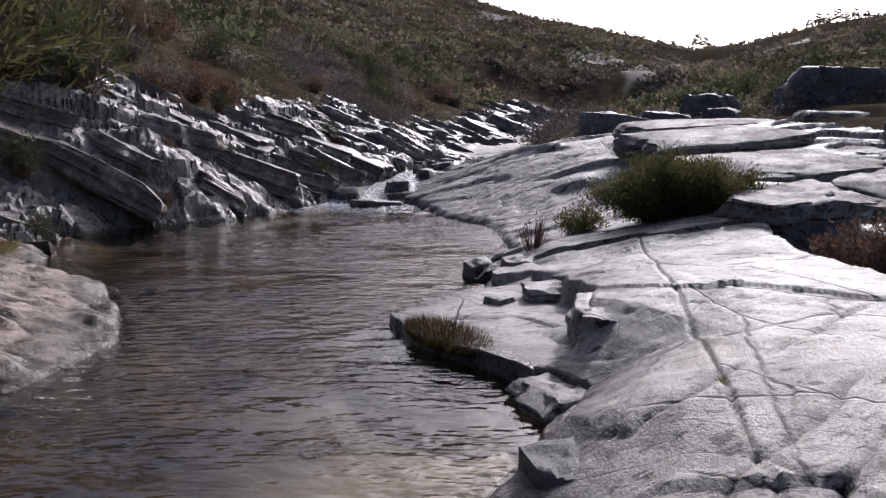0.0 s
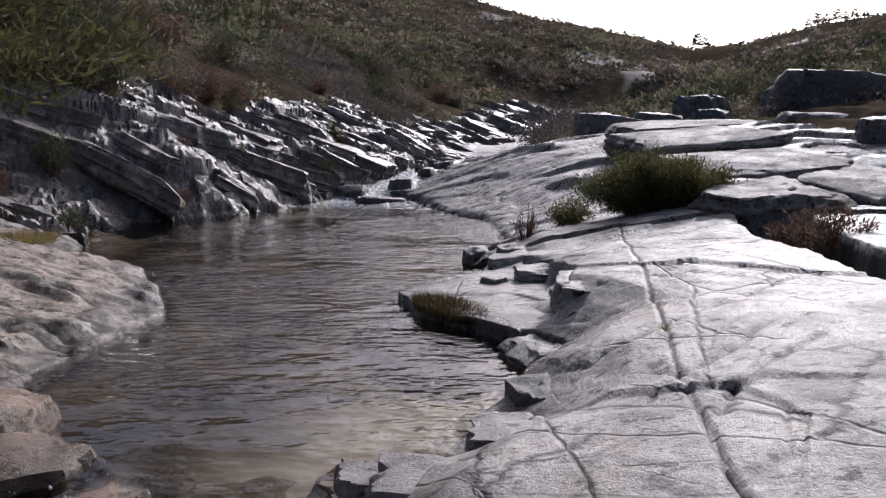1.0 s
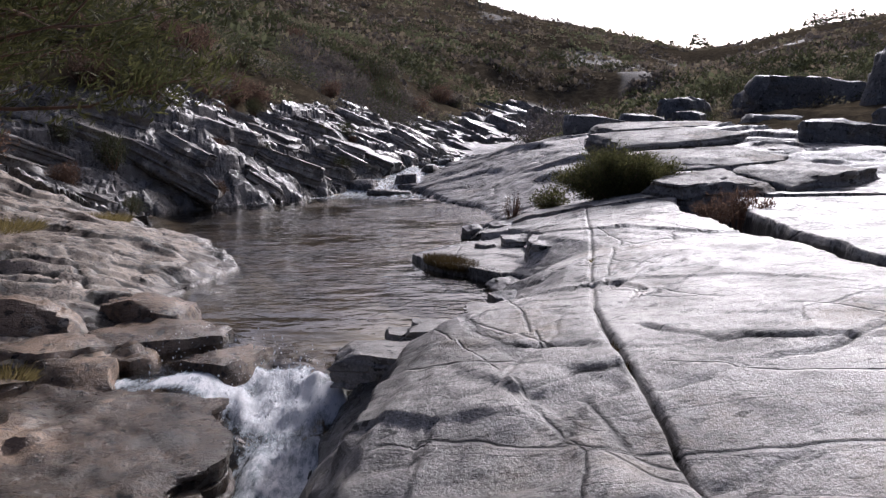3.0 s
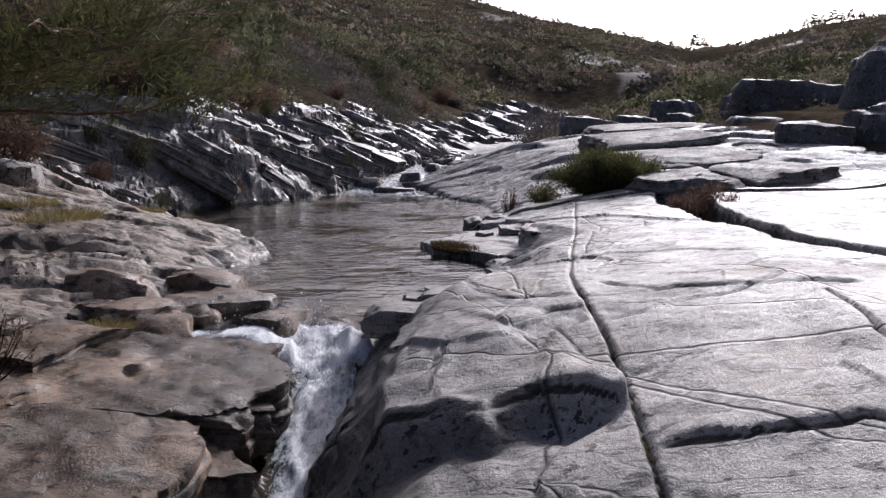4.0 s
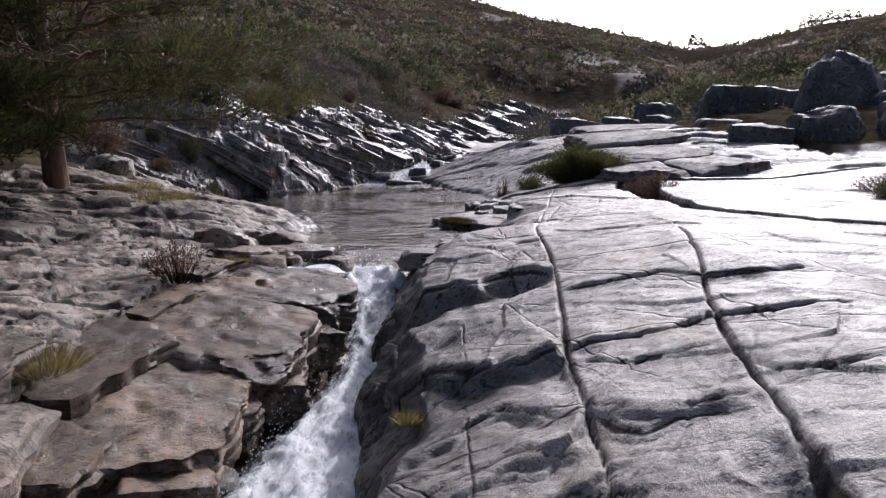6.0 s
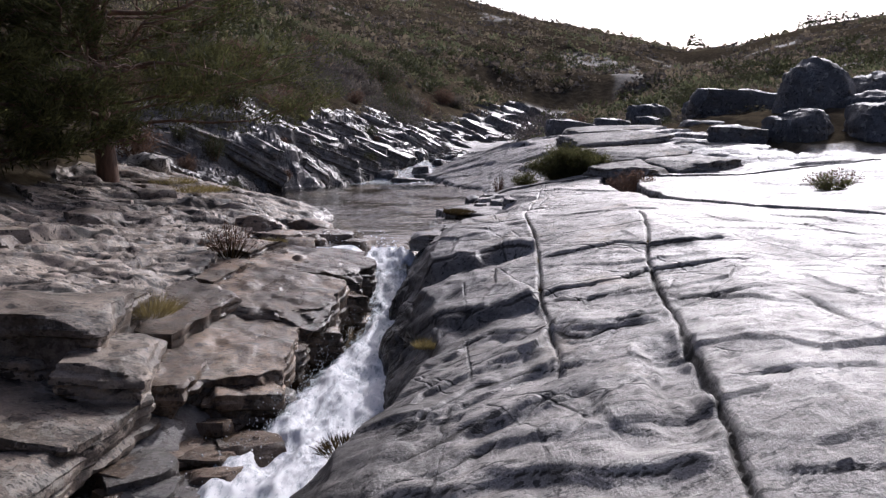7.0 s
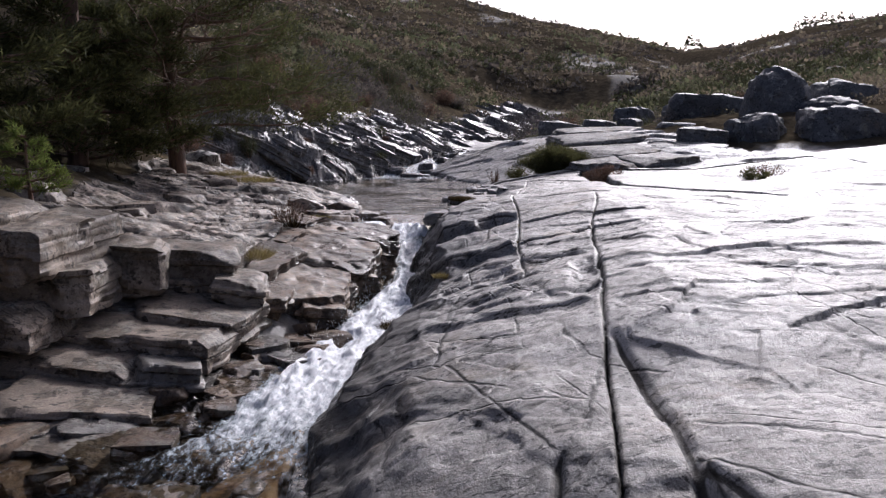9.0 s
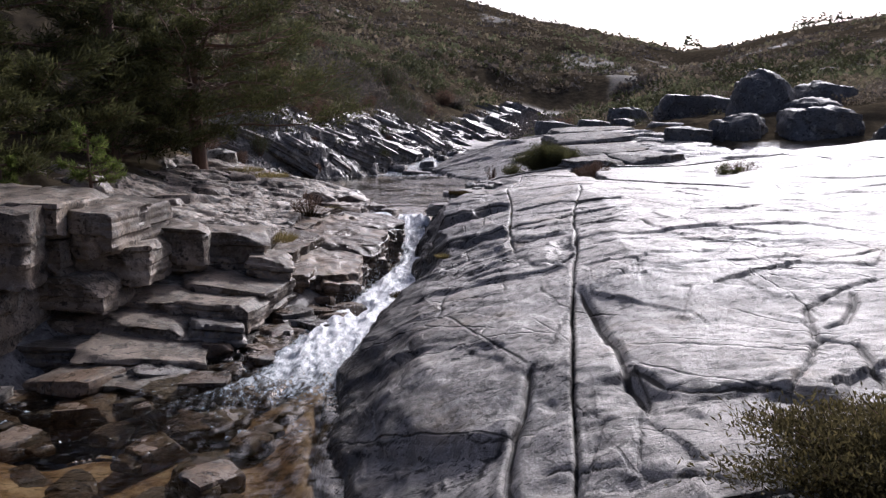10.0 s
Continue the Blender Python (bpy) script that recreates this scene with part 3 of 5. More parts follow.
ground = mesh_ob("ground", gv, grid_faces(*gx.shape), m_ground, attrs={
    "soil": np.maximum(soil_cover(gx, gy), smooth(-20, -24, gy)).ravel(), "bed": (smooth(-.6, .05, inside_w) * (1 - smooth(24, 30, gy))).ravel(),
    "amber": (smooth(-5.6, -7.2, gy) * smooth(-.4, .2, inside_w)).ravel(),
    "sand_sheen": (smooth(2.6, .7, np.hypot((gx - .45) * 1.3, (gy - 3.2) * .6) + .8 * fbm(gx * 1.2, gy * 1.2, 3, 140)) * smooth(-.1, .3, inside_w)).ravel()})
tagged(ground, "wet grey schist banks rising to brown heath hills", "ground", kind="structure")

# ---- the cracked slab, piece by piece ----
sy = rows_y(-10.95, 8.2, .022, .0016)


def between(p, q, m):
    return p[:, None] + (q - p)[:, None] * np.linspace(0, 1, m)[None, :]


edge, edge2 = np.full(sy.shape, 2.55), np.full(sy.shape, 4.6)
sx = np.concatenate([between(right_shore(sy) - .3, edge, 255)[:, :-1], between(edge, edge2, 105)[:, :-1], between(edge2, np.minimum(.36 * (sy + 26), 9.4), 85)], 1)
sy2 = np.repeat(sy[:, None], sx.shape[1], 1)
ca, cb = crack_long_a(sy2), crack_long_b(sy2)
sz = height(sx, sy2)
row = sum((sy2 > np.interp(sx, CROSS_X, c)).astype(int) for c in CROSS)
ident = row * 3 + (sx > ca) + (sx > cb)
dirt_shade = np.zeros(sx.shape)
lower = smooth(-.5, -3.5, sy2)
strata_side = lower * smooth(.25, -.15, sx - ca) * smooth(-6.3, -5.6, sy2)


def seams(x, y, ax, ay, gap, seed, w=.017):
    """0 to 1: thin open bedding seams, broken along their length."""
    t = (x * ax + y * ay + .35 * fbm(x * .8, y * .8, 3, seed) + .05 * fbm(x * 4, y * 4, 2, seed + 1)) / gap
    d = np.abs(t - np.round(t)) * gap
    on = smooth(.02, .16, fbm(x * .9 + np.round(t) * 7.3, y * .9, 3, seed + 2))
    return on * np.exp(-(d / w) ** 2)


def cleft(pts, w, deep, step=0.0, reach=.5, wob=.05, bound=None):
    """An open crack; the rock on its downstream side may lie lower (step) and come up again with distance, on the pool's side of bound only."""
    global sz, dirt_shade
    k = int(abs(pts[0][0] * 97 + pts[0][1] * 61)) + 200
    d, along = near_line(sx, sy2, pts, max(6 * reach if step else 0, .3), wob, k)
    w = .72 * w * np.clip(.9 + 1.8 * fbm(sx * 2.3, sy2 * 2.3, 3, k + 3), .25, 1.8)
    ends = smooth(0, .06, along) * smooth(1, .94, along)
    if bound is not None:
        ends = ends * smooth(.0, -.035, sx - bound)
    wide = np.maximum(w, .022)
    line = np.exp(-(d / wide) ** 2)
    sz = sz - .7 * deep * (w / wide) ** .5 * line * (.25 + .75 * ends)
    if step:
        uneven = np.clip(1 + 1.5 * fbm(sx * 1.7, sy2 * 1.7, 3, k + 5), .35, 1.6)
        fall = np.exp(-np.abs(d) / reach) * ends * uneven
        sz = sz + step * .30 * fall * np.where(d > 0, 1 - .5 * np.exp(-np.maximum(d, 0) / .05), .5 - 1.5 * smooth(.0, -.06 - .15 * step, d))
    dirt_shade = np.maximum(dirt_shade, np.exp(-(d / (wide * .8)) ** 2) * (w / wide) ** .4 * (.3 + .7 * ends if bound is None else ends) * (1 if deep > .037 else .75))


# two long open cracks down the slab
for line, w, deep in ((ca, np.interp(sy2, [-5.2, -4.6, -3.2, -2, 0, 1, 2.5, 8], [0, .006, .008, .011, .013, .010, .006, .005]), .05),
                      (cb, np.interp(sy2, [-11, -9, -7, -5, -3, -1.2, -.5, -.1], [.009, .011, .010, .013, .012, .008, .005, 0]), .06)):
    w = w * np.clip(1 + 1.8 * fbm(sx * 0 + 5, sy2 * 1.9, 3, int(deep * 900)), .45, 2.0)
    d = sx - line
    cut_ = np.where(w > .002, np.exp(-(d / np.maximum(w, .0145)) ** 2) * np.minimum(w / .0145, 1) ** .3, 0) * np.interp(sy2, [.6, 1.6], [1, .5])
    sz -= deep * cut_
    dirt_shade = np.maximum(dirt_shade, cut_)
# a third crack leaves the second towards the lower pool; the wedge between has sunk
split = cb + np.interp(sy2, [-11, -9.5, -8.5, -7.8, -7.1], [.45, .44, .31, .21, .02]) + .03 * fbm(sy2 * 2.2, sy2 * 0, 3, 97)
sunk = smooth(-6.9, -7.5, sy2) * smooth(-9.9, -9.5, sy2)
sz -= sunk * (.05 * smooth(-.004, .004, sx - cb) * smooth(.06, -.06, sx - split) + .03 * np.exp(-((sx - split) / .04) ** 2) + .035 * smooth(.35, 0, sx - split) * (sx > split - .03))
dirt_shade = np.maximum(dirt_shade, sunk * .9 * np.exp(-((sx - split) / .022) ** 2))

# thin cracks of the upper slab
cleft([(1.05, 4.55), (1.3, 4.51), (1.5, 4.54), (1.79, 4.43), (2.14, 4.44), (2.73, 4.64)], .011, .02)
cleft([(.74, 4.34), (1.03, 4.13), (1.3, 4.16), (1.5, 4.18)], .010, .018)
cleft([(.54, 3.06), (.72, 2.84), (.98, 2.94), (1.22, 3.12), (1.71, 3.51), (2.13, 3.9), (2.55, 4.22)], .015, .035, .012, .4)
cleft([(.97, 2.52), (1.1, 2.42), (1.27, 2.48), (1.54, 2.73), (1.8, 3.0)], .014, .03)
cleft([(1.1, 2.41), (1.15, 2.2), (1.3, 2.1)], .02, .025)
cleft([(.85, 2.1), (.95, 2.25), (1.09, 2.41)], .014, .03)
cleft([(1.0, 1.75), (1.16, 2.01), (1.54, 2.44), (1.9, 2.75)], .02, .035)
cleft([(1.05, 1.78), (1.2, 2.05), (1.43, 2.45), (1.85, 2.9)], .012, .03)
cleft([(.5, 1.42), (.63, 1.36), (.9, 1.25), (1.26, 1.44), (1.61, 1.52), (1.93, 1.6), (2.3, 1.77)], .014, .03, .015, .3)
cleft([(1.0, .82), (1.16, .56), (1.25, .42), (1.3, .32), (1.42, .33), (1.58, .2), (1.9, 0), (2.4, -.1)], .017, .05, .03, .4)
cleft([(-.1, .86), (.11, .74), (.38, .61), (.61, .54), (.82, .44), (1.03, .33), (1.28, .3)], .016, .045, .02, .3)
cleft([(.83, -.2), (1.01, -.16), (1.28, -.07), (1.47, .01), (1.7, .03), (2.1, .2)], .015, .04, .012, .3)
# broken scarps on the downstream flank
cleft([(.22, .0), (.35, .07), (.55, .12), (.74, .1), (.79, -.22)], .02, .03, .16, .3, .08, ca)
cleft([(-.6, -.95), (-.24, -1.02), (.06, -1.14), (.34, -1.05), (.6, -1.1), (.75, -1.28)], .02, .04, .50, .65, .08, ca)
cleft([(.8, -.89), (1.01, -.85), (1.25, -.8), (1.37, -.86)], .015, .03, .01, .2)
cleft([(.72, -1.62), (.95, -1.66), (1.28, -1.76), (1.49, -1.76), (1.75, -2.09), (2.07, -2.24), (2.5, -2.14)], .022, .05, .055, .4)
cleft([(1.25, -2.0), (1.4, -2.12), (1.55, -2.3)], .03, .02, .03, .15, .12)
cleft([(.55, -2.92), (.75, -2.89), (.91, -2.89), (1.17, -2.96), (1.35, -2.86), (1.53, -2.78), (1.9, -2.95), (2.4, -3.0)], .024, .06, .06, .35)
cleft([(-.8, -2.1), (-.6, -2.35), (-.45, -2.54), (-.01, -2.94), (.25, -2.96), (.58, -2.9)], .02, .04, .34, .45, .08, ca)
cleft([(-.75, -1.5), (-.4, -1.75), (.0, -1.95), (.35, -1.95), (.6, -2.1)], .014, .02, .05, .3, .10, ca)
cleft([(.6, -3.16), (.83, -3.38), (1.14, -3.35), (1.34, -3.3)], .02, .04, .04, .25)
cleft([(.5, -3.83), (.69, -3.92), (.88, -4.1), (1.06, -4.09), (1.3, -4.02)], .024, .04, .08, .25, .10)
cleft([(1.41, -3.68), (1.46, -3.84), (1.7, -3.94), (2.1, -4.0)], .018, .04, .03, .3)
cleft([(-.5, -3.85), (-.26, -3.65), (.1, -3.5), (.46, -3.86), (.77, -4.19), (1.0, -4.2), (1.3, -4.12)], .018, .04, .09, .3, .12)
cleft([(-.62, -4.35), (-.3, -4.15), (.1, -4.08), (.42, -4.3)], .016, .03, .09, .35, .12)
cleft([(-.6, -5.1), (-.47, -5.05), (-.12, -4.67), (.33, -4.57), (.6, -4.75)], .02, .04, .10, .4, .12)
cleft([(-.6, -5.55), (-.42, -5.42), (-.04, -5.25), (.29, -5.15), (.44, -5.15), (.7, -5.3)], .02, .04, .11, .4, .12)
cleft([(-.85, -6.05), (-.6, -5.85), (-.2, -5.9), (.15, -6.0), (.5, -6.2), (.75, -6.3), (.92, -6.3)], .03, .05, .10, .2, .12)
# the hollow beside the second crack
sz -= .10 * smooth(1.15, .35, np.hypot((sx - cb + .12) / .22, (sy2 + 5.2) / .8) + .35 * fbm(sx * 5, sy2 * 3.4, 3, 231)) * smooth(.01, -.01, sx - cb)
sz -= .05 * smooth(1.0, .3, np.hypot((sx - .75) / .35, (sy2 + 5.9) / .35))
# the lower slab
cleft([(.9, -6.62), (1.05, -6.53), (1.41, -6.66), (1.58, -6.95), (1.8, -7.05), (2.07, -6.93), (2.6, -6.96), (3.2, -6.9)], .018, .05, .04, .3, .08)
cleft([(1.15, -5.55), (1.51, -5.58), (1.96, -5.66), (2.31, -5.9), (3.02, -6.14), (3.7, -6.2)], .016, .04, .05, .35, .08)
cleft([(2.18, -4.2), (2.17, -4.9), (2.2, -5.5), (2.5, -5.98), (3.06, -6.3)], .016, .04, .04, .25)
cleft([(-1.03, -6.75), (-.8, -7.1), (-.55, -7.5), (-.07, -7.92), (.25, -8.2), (.52, -8.42)], .012, .015, .07, .6, .12)
cleft([(.87, -9.0), (.9, -9.2), (.96, -9.46), (1.15, -9.62), (1.34, -9.66), (1.6, -9.8), (1.9, -10.0)], .02, .04, .16, .3, .08)
cleft([(.42, -9.66), (.6, -9.72), (.78, -9.78), (.95, -9.7)], .02, .03, .10, .25, .06)
cleft([(1.55, -9.95), (1.8, -9.58), (2.14, -9.06), (2.2, -8.8), (2.46, -8.28), (2.94, -7.97), (3.4, -7.8)], .022, .06, .015, .3, .08)
cleft([(2.94, -8.06), (2.8, -8.35), (2.47, -8.81), (2.28, -8.88)], .028, .06)
cleft([(2.19, -9.02), (2.29, -9.26), (2.12, -9.91)], .02, .05)
cleft([(2.9, -6.55), (3.0, -6.9), (3.1, -7.18), (3.5, -7.05), (3.9, -6.92)], .016, .04, .02, .3)
cleft([(.1, -10.0), (.26, -10.07), (.52, -10.28), (.66, -10.5), (.87, -10.6), (1.0, -10.8)], .02, .04, .07, .3, .08)
cleft([(-1.1, -8.65), (-.77, -8.97), (-.44, -9.26), (-.2, -9.48), (.02, -9.54)], .02, .03, .16, .45, .05)
cleft([(.24, -8.7), (.15, -9.15), (.05, -9.49), (.0, -9.72), (-.04, -10.1), (-.1, -10.5)], .034, .07)
cleft([(.46, -8.75), (.3, -8.95), (.12, -9.15)], .014, .025)
cleft([(.40, -9.35), (.2, -9.5), (.05, -9.75)], .016, .03, .02, .15)
cleft([(-.95, -7.4), (-.75, -7.9), (-.8, -8.4)], .016, .025, .03, .2, .1)
# the low shelf beside the pool, a step below the slab
shelf_x = np.interp(sy2, [4.25, 4.45, 4.9, 5.5, 6.3, 6.9, 7.1], [.5, .78, 1.02, 1.12, 1.0, .85, .3]) + .09 * fbm(sx * 3, sy2 * 3, 3, 233)
low = .13 + .05 * (sx - .3) + .015 * fbm(sx * 2, sy2 * 2, 3, 234)
on = smooth(.04, -.05, sx - shelf_x) * smooth(4.25, 4.35, sy2) * smooth(7.1, 6.9, sy2)
sz = sz * (1 - on) + on * np.where(sx > right_shore(sy2) - .05, low, sz)
cleft([(.02, 5.75), (.16, 5.7), (.4, 5.68), (.6, 5.66), (.87, 5.26), (1.0, 5.0)], .014, .04, .05, .25, .06)
# thin flakes that overlap along the bedding, and pits
lie = np.where(sx < ca, -.42, .30)
wob = .5 * fbm(sx * .7, sy2 * .7, 3, 101) + .13 * fbm(sx * 4, sy2 * 4, 3, 107)
some = smooth(.0, .22, fbm(sx * .9, sy2 * .9, 3, 102) + .06)
flake = (ledge((sx * lie + sy2 * .85 + wob) / .42, .08) - .5) * some
sz += flake * (.004 + .032 * strata_side)
bed = np.maximum(seams(sx, sy2, lie, .85, .26, 110) * (.12 + .88 * strata_side + .25 * smooth(-4, -6, sy2) * (sx > cb)), .45 * seams(sx, sy2, -.75, .66, 1.7, 114, .012))
_, _, pr, pt = cells(sx * 1.5 - sy2 * .4, sy2 * 2.2 + sx * .5, 105)
sz += ((pr - .5) * .010 + pt * .026) * smooth(-.05, .2, fbm(sx * .5, sy2 * .5, 2, 106)) * (.35 + .65 * lower)
_, _, wr, wt = cells(sx * .8 + sy2 * .25, sy2 * 1.0 - sx * .3, 108)
sz += ((wr - .5) * .014 + wt * .06) * smooth(-2, -4, sy2)
sz += -.024 * bed + .012 * lower * np.minimum(fbm(sx * 7, sy2 * 7, 3, 103), .1) + .007 * fbm(sx * 2.4, sy2 * 2.4, 3, 104) + .004 * fbm(sx * 9, sy2 * 9, 3, 115)
dirt_shade = np.maximum(dirt_shade, bed * .7)
# soil on the gully floor; its walls' shade is painted dark too
dirt_shade = np.maximum(dirt_shade, smooth(.03, .2, trench(sx, sy2)))
sz -= .35 * smooth(.06, .28, right_shore(sy2) - sx)
wall = np.exp(-((sx - right_shore(sy2) - .22) / .28) ** 2) * smooth(2.6, 1.6, sy2)
wx_ = sx + wall * (.16 * fbm(sy2 * 1.3, sz * 3.5, 3, 240) + .05 * fbm(sy2 * 4, sz * 11, 3, 241))
bedrock(wx_, sy2, sz, in_slab(sx, sy2), ident, m_slab, "pale grey cracked schist slab", dirt_shade)

# ---- foliated rock above the slab ----
uy = rows_y(7.2, 24, .05, .0022)
ux, uy2 = fan(np.arange(-.06, .29, .0014), uy)
uz = height(ux, uy2)
wob = .6 * fbm(ux * .4, uy2 * .4, 3, 141)
uz += (ledge((ux * .25 + uy2 * .8 + wob) / .8, .04) - .5) * .06 * smooth(-.02, .2, fbm(ux * .6, uy2 * .45, 3, 142))
uz += (ledge((ux * .1 + uy2 * .9 + wob * 1.5) / .27, .08) - .5) * .010
bed = np.maximum(seams(ux, uy2, .22, .85, .42, 144, .03), seams(ux, uy2, .12, .9, .19, 146, .025) * .8)
uz += -.03 * bed + .012 * fbm(ux * 1.8, uy2 * 2.6, 3, 148)
uid = (np.floor((ux * .9 - uy2 * .3 + .3 * fbm(ux, uy2, 2, 149)) / 2.2) * 11 + np.floor((uy2 * .9 + ux * .3) / 2.4)).astype(int)
uk = (ux > right_shore(uy2) - .2) & (ux < 9.5) & ~in_slab(ux, uy2 - .06) & (uy2 > 7.2) & (soil_cover(ux, uy2) < .5) & (trench(ux, uy2) < .1)
uz -= .3 * smooth(.04, .18, right_shore(uy2) - ux)
bedrock(ux, uy2, uz + .03, uk, uid, m_slab, "foliated grey schist rising from the pool", bed)

# ---- bedrock of the near left bank, in pieces ----
ly = rows_y(-8.2, 9.6, .032, .0022)
lx, ly2 = fan(np.arange(-.36, -.035, .0013), ly)
lz = height(lx, ly2)
wob = .45 * fbm(lx * .6, ly2 * .6, 3, 121)
lz += (ledge((-lx * .42 + ly2 * .62 + wob) / .27, .06) - .5) * .05 * smooth(-.08, .12, fbm(lx * .8, ly2 * .8, 3, 122))
lz += (ledge((-lx * .30 + ly2 * .75 + wob * 1.4) / 1.25, .05) - .5) * .07 * smooth(.2, .7, left_shore(ly2) - lx)
bed = np.maximum(np.maximum(seams(lx, ly2, -.42, .62, .19, 124, .022), seams(lx, ly2, -.36, .66, .12, 136, .018)), seams(lx, ly2, .8, .5, .9, 128, .018))
lz += -.035 * bed + .012 * fbm(lx * 2.6, ly2 * 2.6, 3, 130)
part_id = (np.floor((lx * .8 + ly2 * .5 + .25 * fbm(lx * 1.2, ly2 * 1.2, 2, 131)) / 1.9) * 7 + np.floor((ly2 * .85 - lx * .4 + .25 * fbm(lx, ly2, 2, 132)) / 2.3)).astype(int)
lk = (lx < left_shore(ly2) + .22) & (soil_cover(lx, ly2) < .6) & (lx > -8) & ~((ly2 < -4.2) & (lx < -3.6)) & ~((ly2 < 1.3) & (lx > -3.1))
_, _, lr, lt = cells(lx * 1.5 + ly2 * .6, ly2 * 2.8 - lx * 1.2, 133)
lz += ((lr - .5) * .022 + lt * .05 + .010 * fbm(lx * 8, ly2 * 8, 3, 134)) * smooth(-.1, .2, left_shore(ly2) - lx)
lz -= .35 * smooth(.04, .20, lx - left_shore(ly2))
bedrock(lx, ly2, lz + .05, lk, part_id, m_bank, "brown-grey shaded schist bedrock", bed)

# ---- dipping strata of the far left bank ----
fy = rows_y(9.8, 30, .055, .0022)
fx, fy2 = fan(np.arange(-.26, .03, .0013), fy)
fz = base_height(fx, fy2)
wob = .5 * fbm(fx * .45, fy2 * .45, 3, 161)
p_, q_ = fx * .72 + fy2 * .7, fy2 * .72 - fx * .7
_, _, r1, t1 = cells(p_ * .62, q_ * 1.5, 162)
_, _, r2, t2 = cells(p_ * 1.5, q_ * 3.4, 163)
_, _, r3, t3 = cells(p_ * 4, q_ * 7, 164)
fz += (ledge((-fx * .62 + fy2 * .62 + wob) / .85, .05) - .5) * .28 + (ledge((-fx * .6 + fy2 * .66 + wob * 1.3) / .31, .07) - .5) * .08
fz += ((r1 - .5) * .22 + t1 * .3 + (r2 - .5) * .06 + t2 * .12) * smooth(.0, .3, left_shore(fy2) - fx)
fz += ((r3 - .5) * .05 + t3 * .09 + .03 * fbm(fx * 5, fy2 * 5, 3, 166)) * smooth(.0, .3, left_shore(fy2) - fx)
fid_ = (np.floor((p_ + .3 * fbm(fx, fy2, 2, 165)) / 2.4) * 13 + np.floor(q_ / 1.7)).astype(int)
fk_ = (fx < left_shore(fy2) + .22) & (soil_cover(fx, fy2) < .7) & (fx > -11)
fz -= .35 * smooth(.04, .20, fx - left_shore(fy2))
bedrock(fx, fy2, fz + .03, fk_, fid_, m_dark, "dark wet schist strata dipping to the pool", even=False)

# ---- water ----
def water_sheet(name, y0, y1, least, rate, du, label):
    wy = rows_y(y0, y1, least, rate)
    wy[-1] = y1
    wx, wy2 = fan(np.arange(-.36, .13, du), wy)
    dw = np.minimum(wx - left_shore(wy2), right_shore(wy2) - wx)
    rush = np.interp(wy2, [-9, -7.2, -6.2, -4.5, -1, 1.5, 2.05, 2.3, 14.8, 15.8, 17.2, 18, 19.5, 24, 30], [.05, .3, .78, 1.0, .9, .78, .5, .0, 0, .34, .42, .5, .5, .5, .4])
    wild = rush.copy()
    film = smooth(.0, .3, wx - left_shore(wy2) - np.interp(wy2, [-8, -6.6, -5.6, -4.4, -3, -1.5, 0, .5, 1.0, 1.5, 1.8], [1.6, 1.0, .5, .15, .06, .08, .1, .25, .55, .9, .6])) * smooth(2.4, 2.0, wy2) + (wy2 > 2.3)
    rush = rush * (.22 + .78 * np.clip(film, 0, 1))
    glassy = smooth(1.0, 1.45, wy2) * smooth(3, 2.8, wy2)
    white = np.exp(-((wx + 1.3 + .3 * fbm(wy2 * 3, wx * 2, 2, 83)) / .38) ** 2) * smooth(2.05 + .25 * fbm(wx * 3, wy2, 2, 85), 1.7, wy2) + .95 * np.exp(-((wy2 - 1.36 - .12 * (wx + 2) - .1 * fbm(wx * 4, wy2 * 2, 2, 86)) / .12) ** 2) * smooth(-2.5, -2.2, wx)
    rush = rush * (1 - glassy) + glassy * np.clip(white * (1 + 1.1 * fbm(wx * 5, wy2 * 5, 3, 84)), 0, 1)
    wz = water_level(wy2) + .012 * fbm(wx * 2.2, wy2 * 4, 3, 70)
    hold = smooth(-1.35, -1.65, wx) * smooth(.5, .9, wy2)
    wz = wz * (1 - hold) + hold * np.maximum(wz, np.interp(wy2, [.6, 1.1, 1.6, 2.4], [-.13, -.09, -.03, -.01]))
    churn = fbm(wx * 3.6 + .4 * fbm(wx * 5, wy2 * 3, 2, 74), wy2 * 1.3, 3, 71)
    ridge = .5 - np.abs(fbm(wx * 5.5, wy2 * 3.2, 3, 72)) * 2
    lines = .5 - np.abs(fbm(wx * 2.6 + .3 * fbm(wx * 4, wy2 * 4, 2, 77), wy2 * 3.0, 3, 76)) * 2
    below = smooth(-3.8, -5.6, wy2) * smooth(-10.5, -7.5, wy2)
    rush = np.maximum(rush, below * smooth(.36, .5, lines) * smooth(-.05, .15, fbm(wx * .9, wy2 * .9, 2, 78)) * .42)
    wz = wz + np.maximum(rush, wild * .6) * (1 - .85 * hold) * (.13 * churn + .05 * ridge + .03 * fbm(wx * 9, wy2 * 6, 3, 79) + .012 * fbm(wx * 18, wy2 * 12, 2, 73) + .07) + .022 * smooth(-4, -6.5, wy2) * fbm(wx * 4.5, wy2 * 7, 3, 75)
    v = np.stack([wx, wy2, wz], -1).reshape(-1, 3)
    kw = dw > -.35
    fw = kw[:-1, :-1] & kw[1:, :-1] & kw[:-1, 1:] & kw[1:, 1:]
    v, f, at = compact(v, grid_faces(*wx.shape, keep=fw), {"foam": rush.ravel()})
    ob = mesh_ob(name, v, f, m_water, attrs=at)
    ob.visible_shadow = False
    return tagged(ob, label, "water", kind="structure")


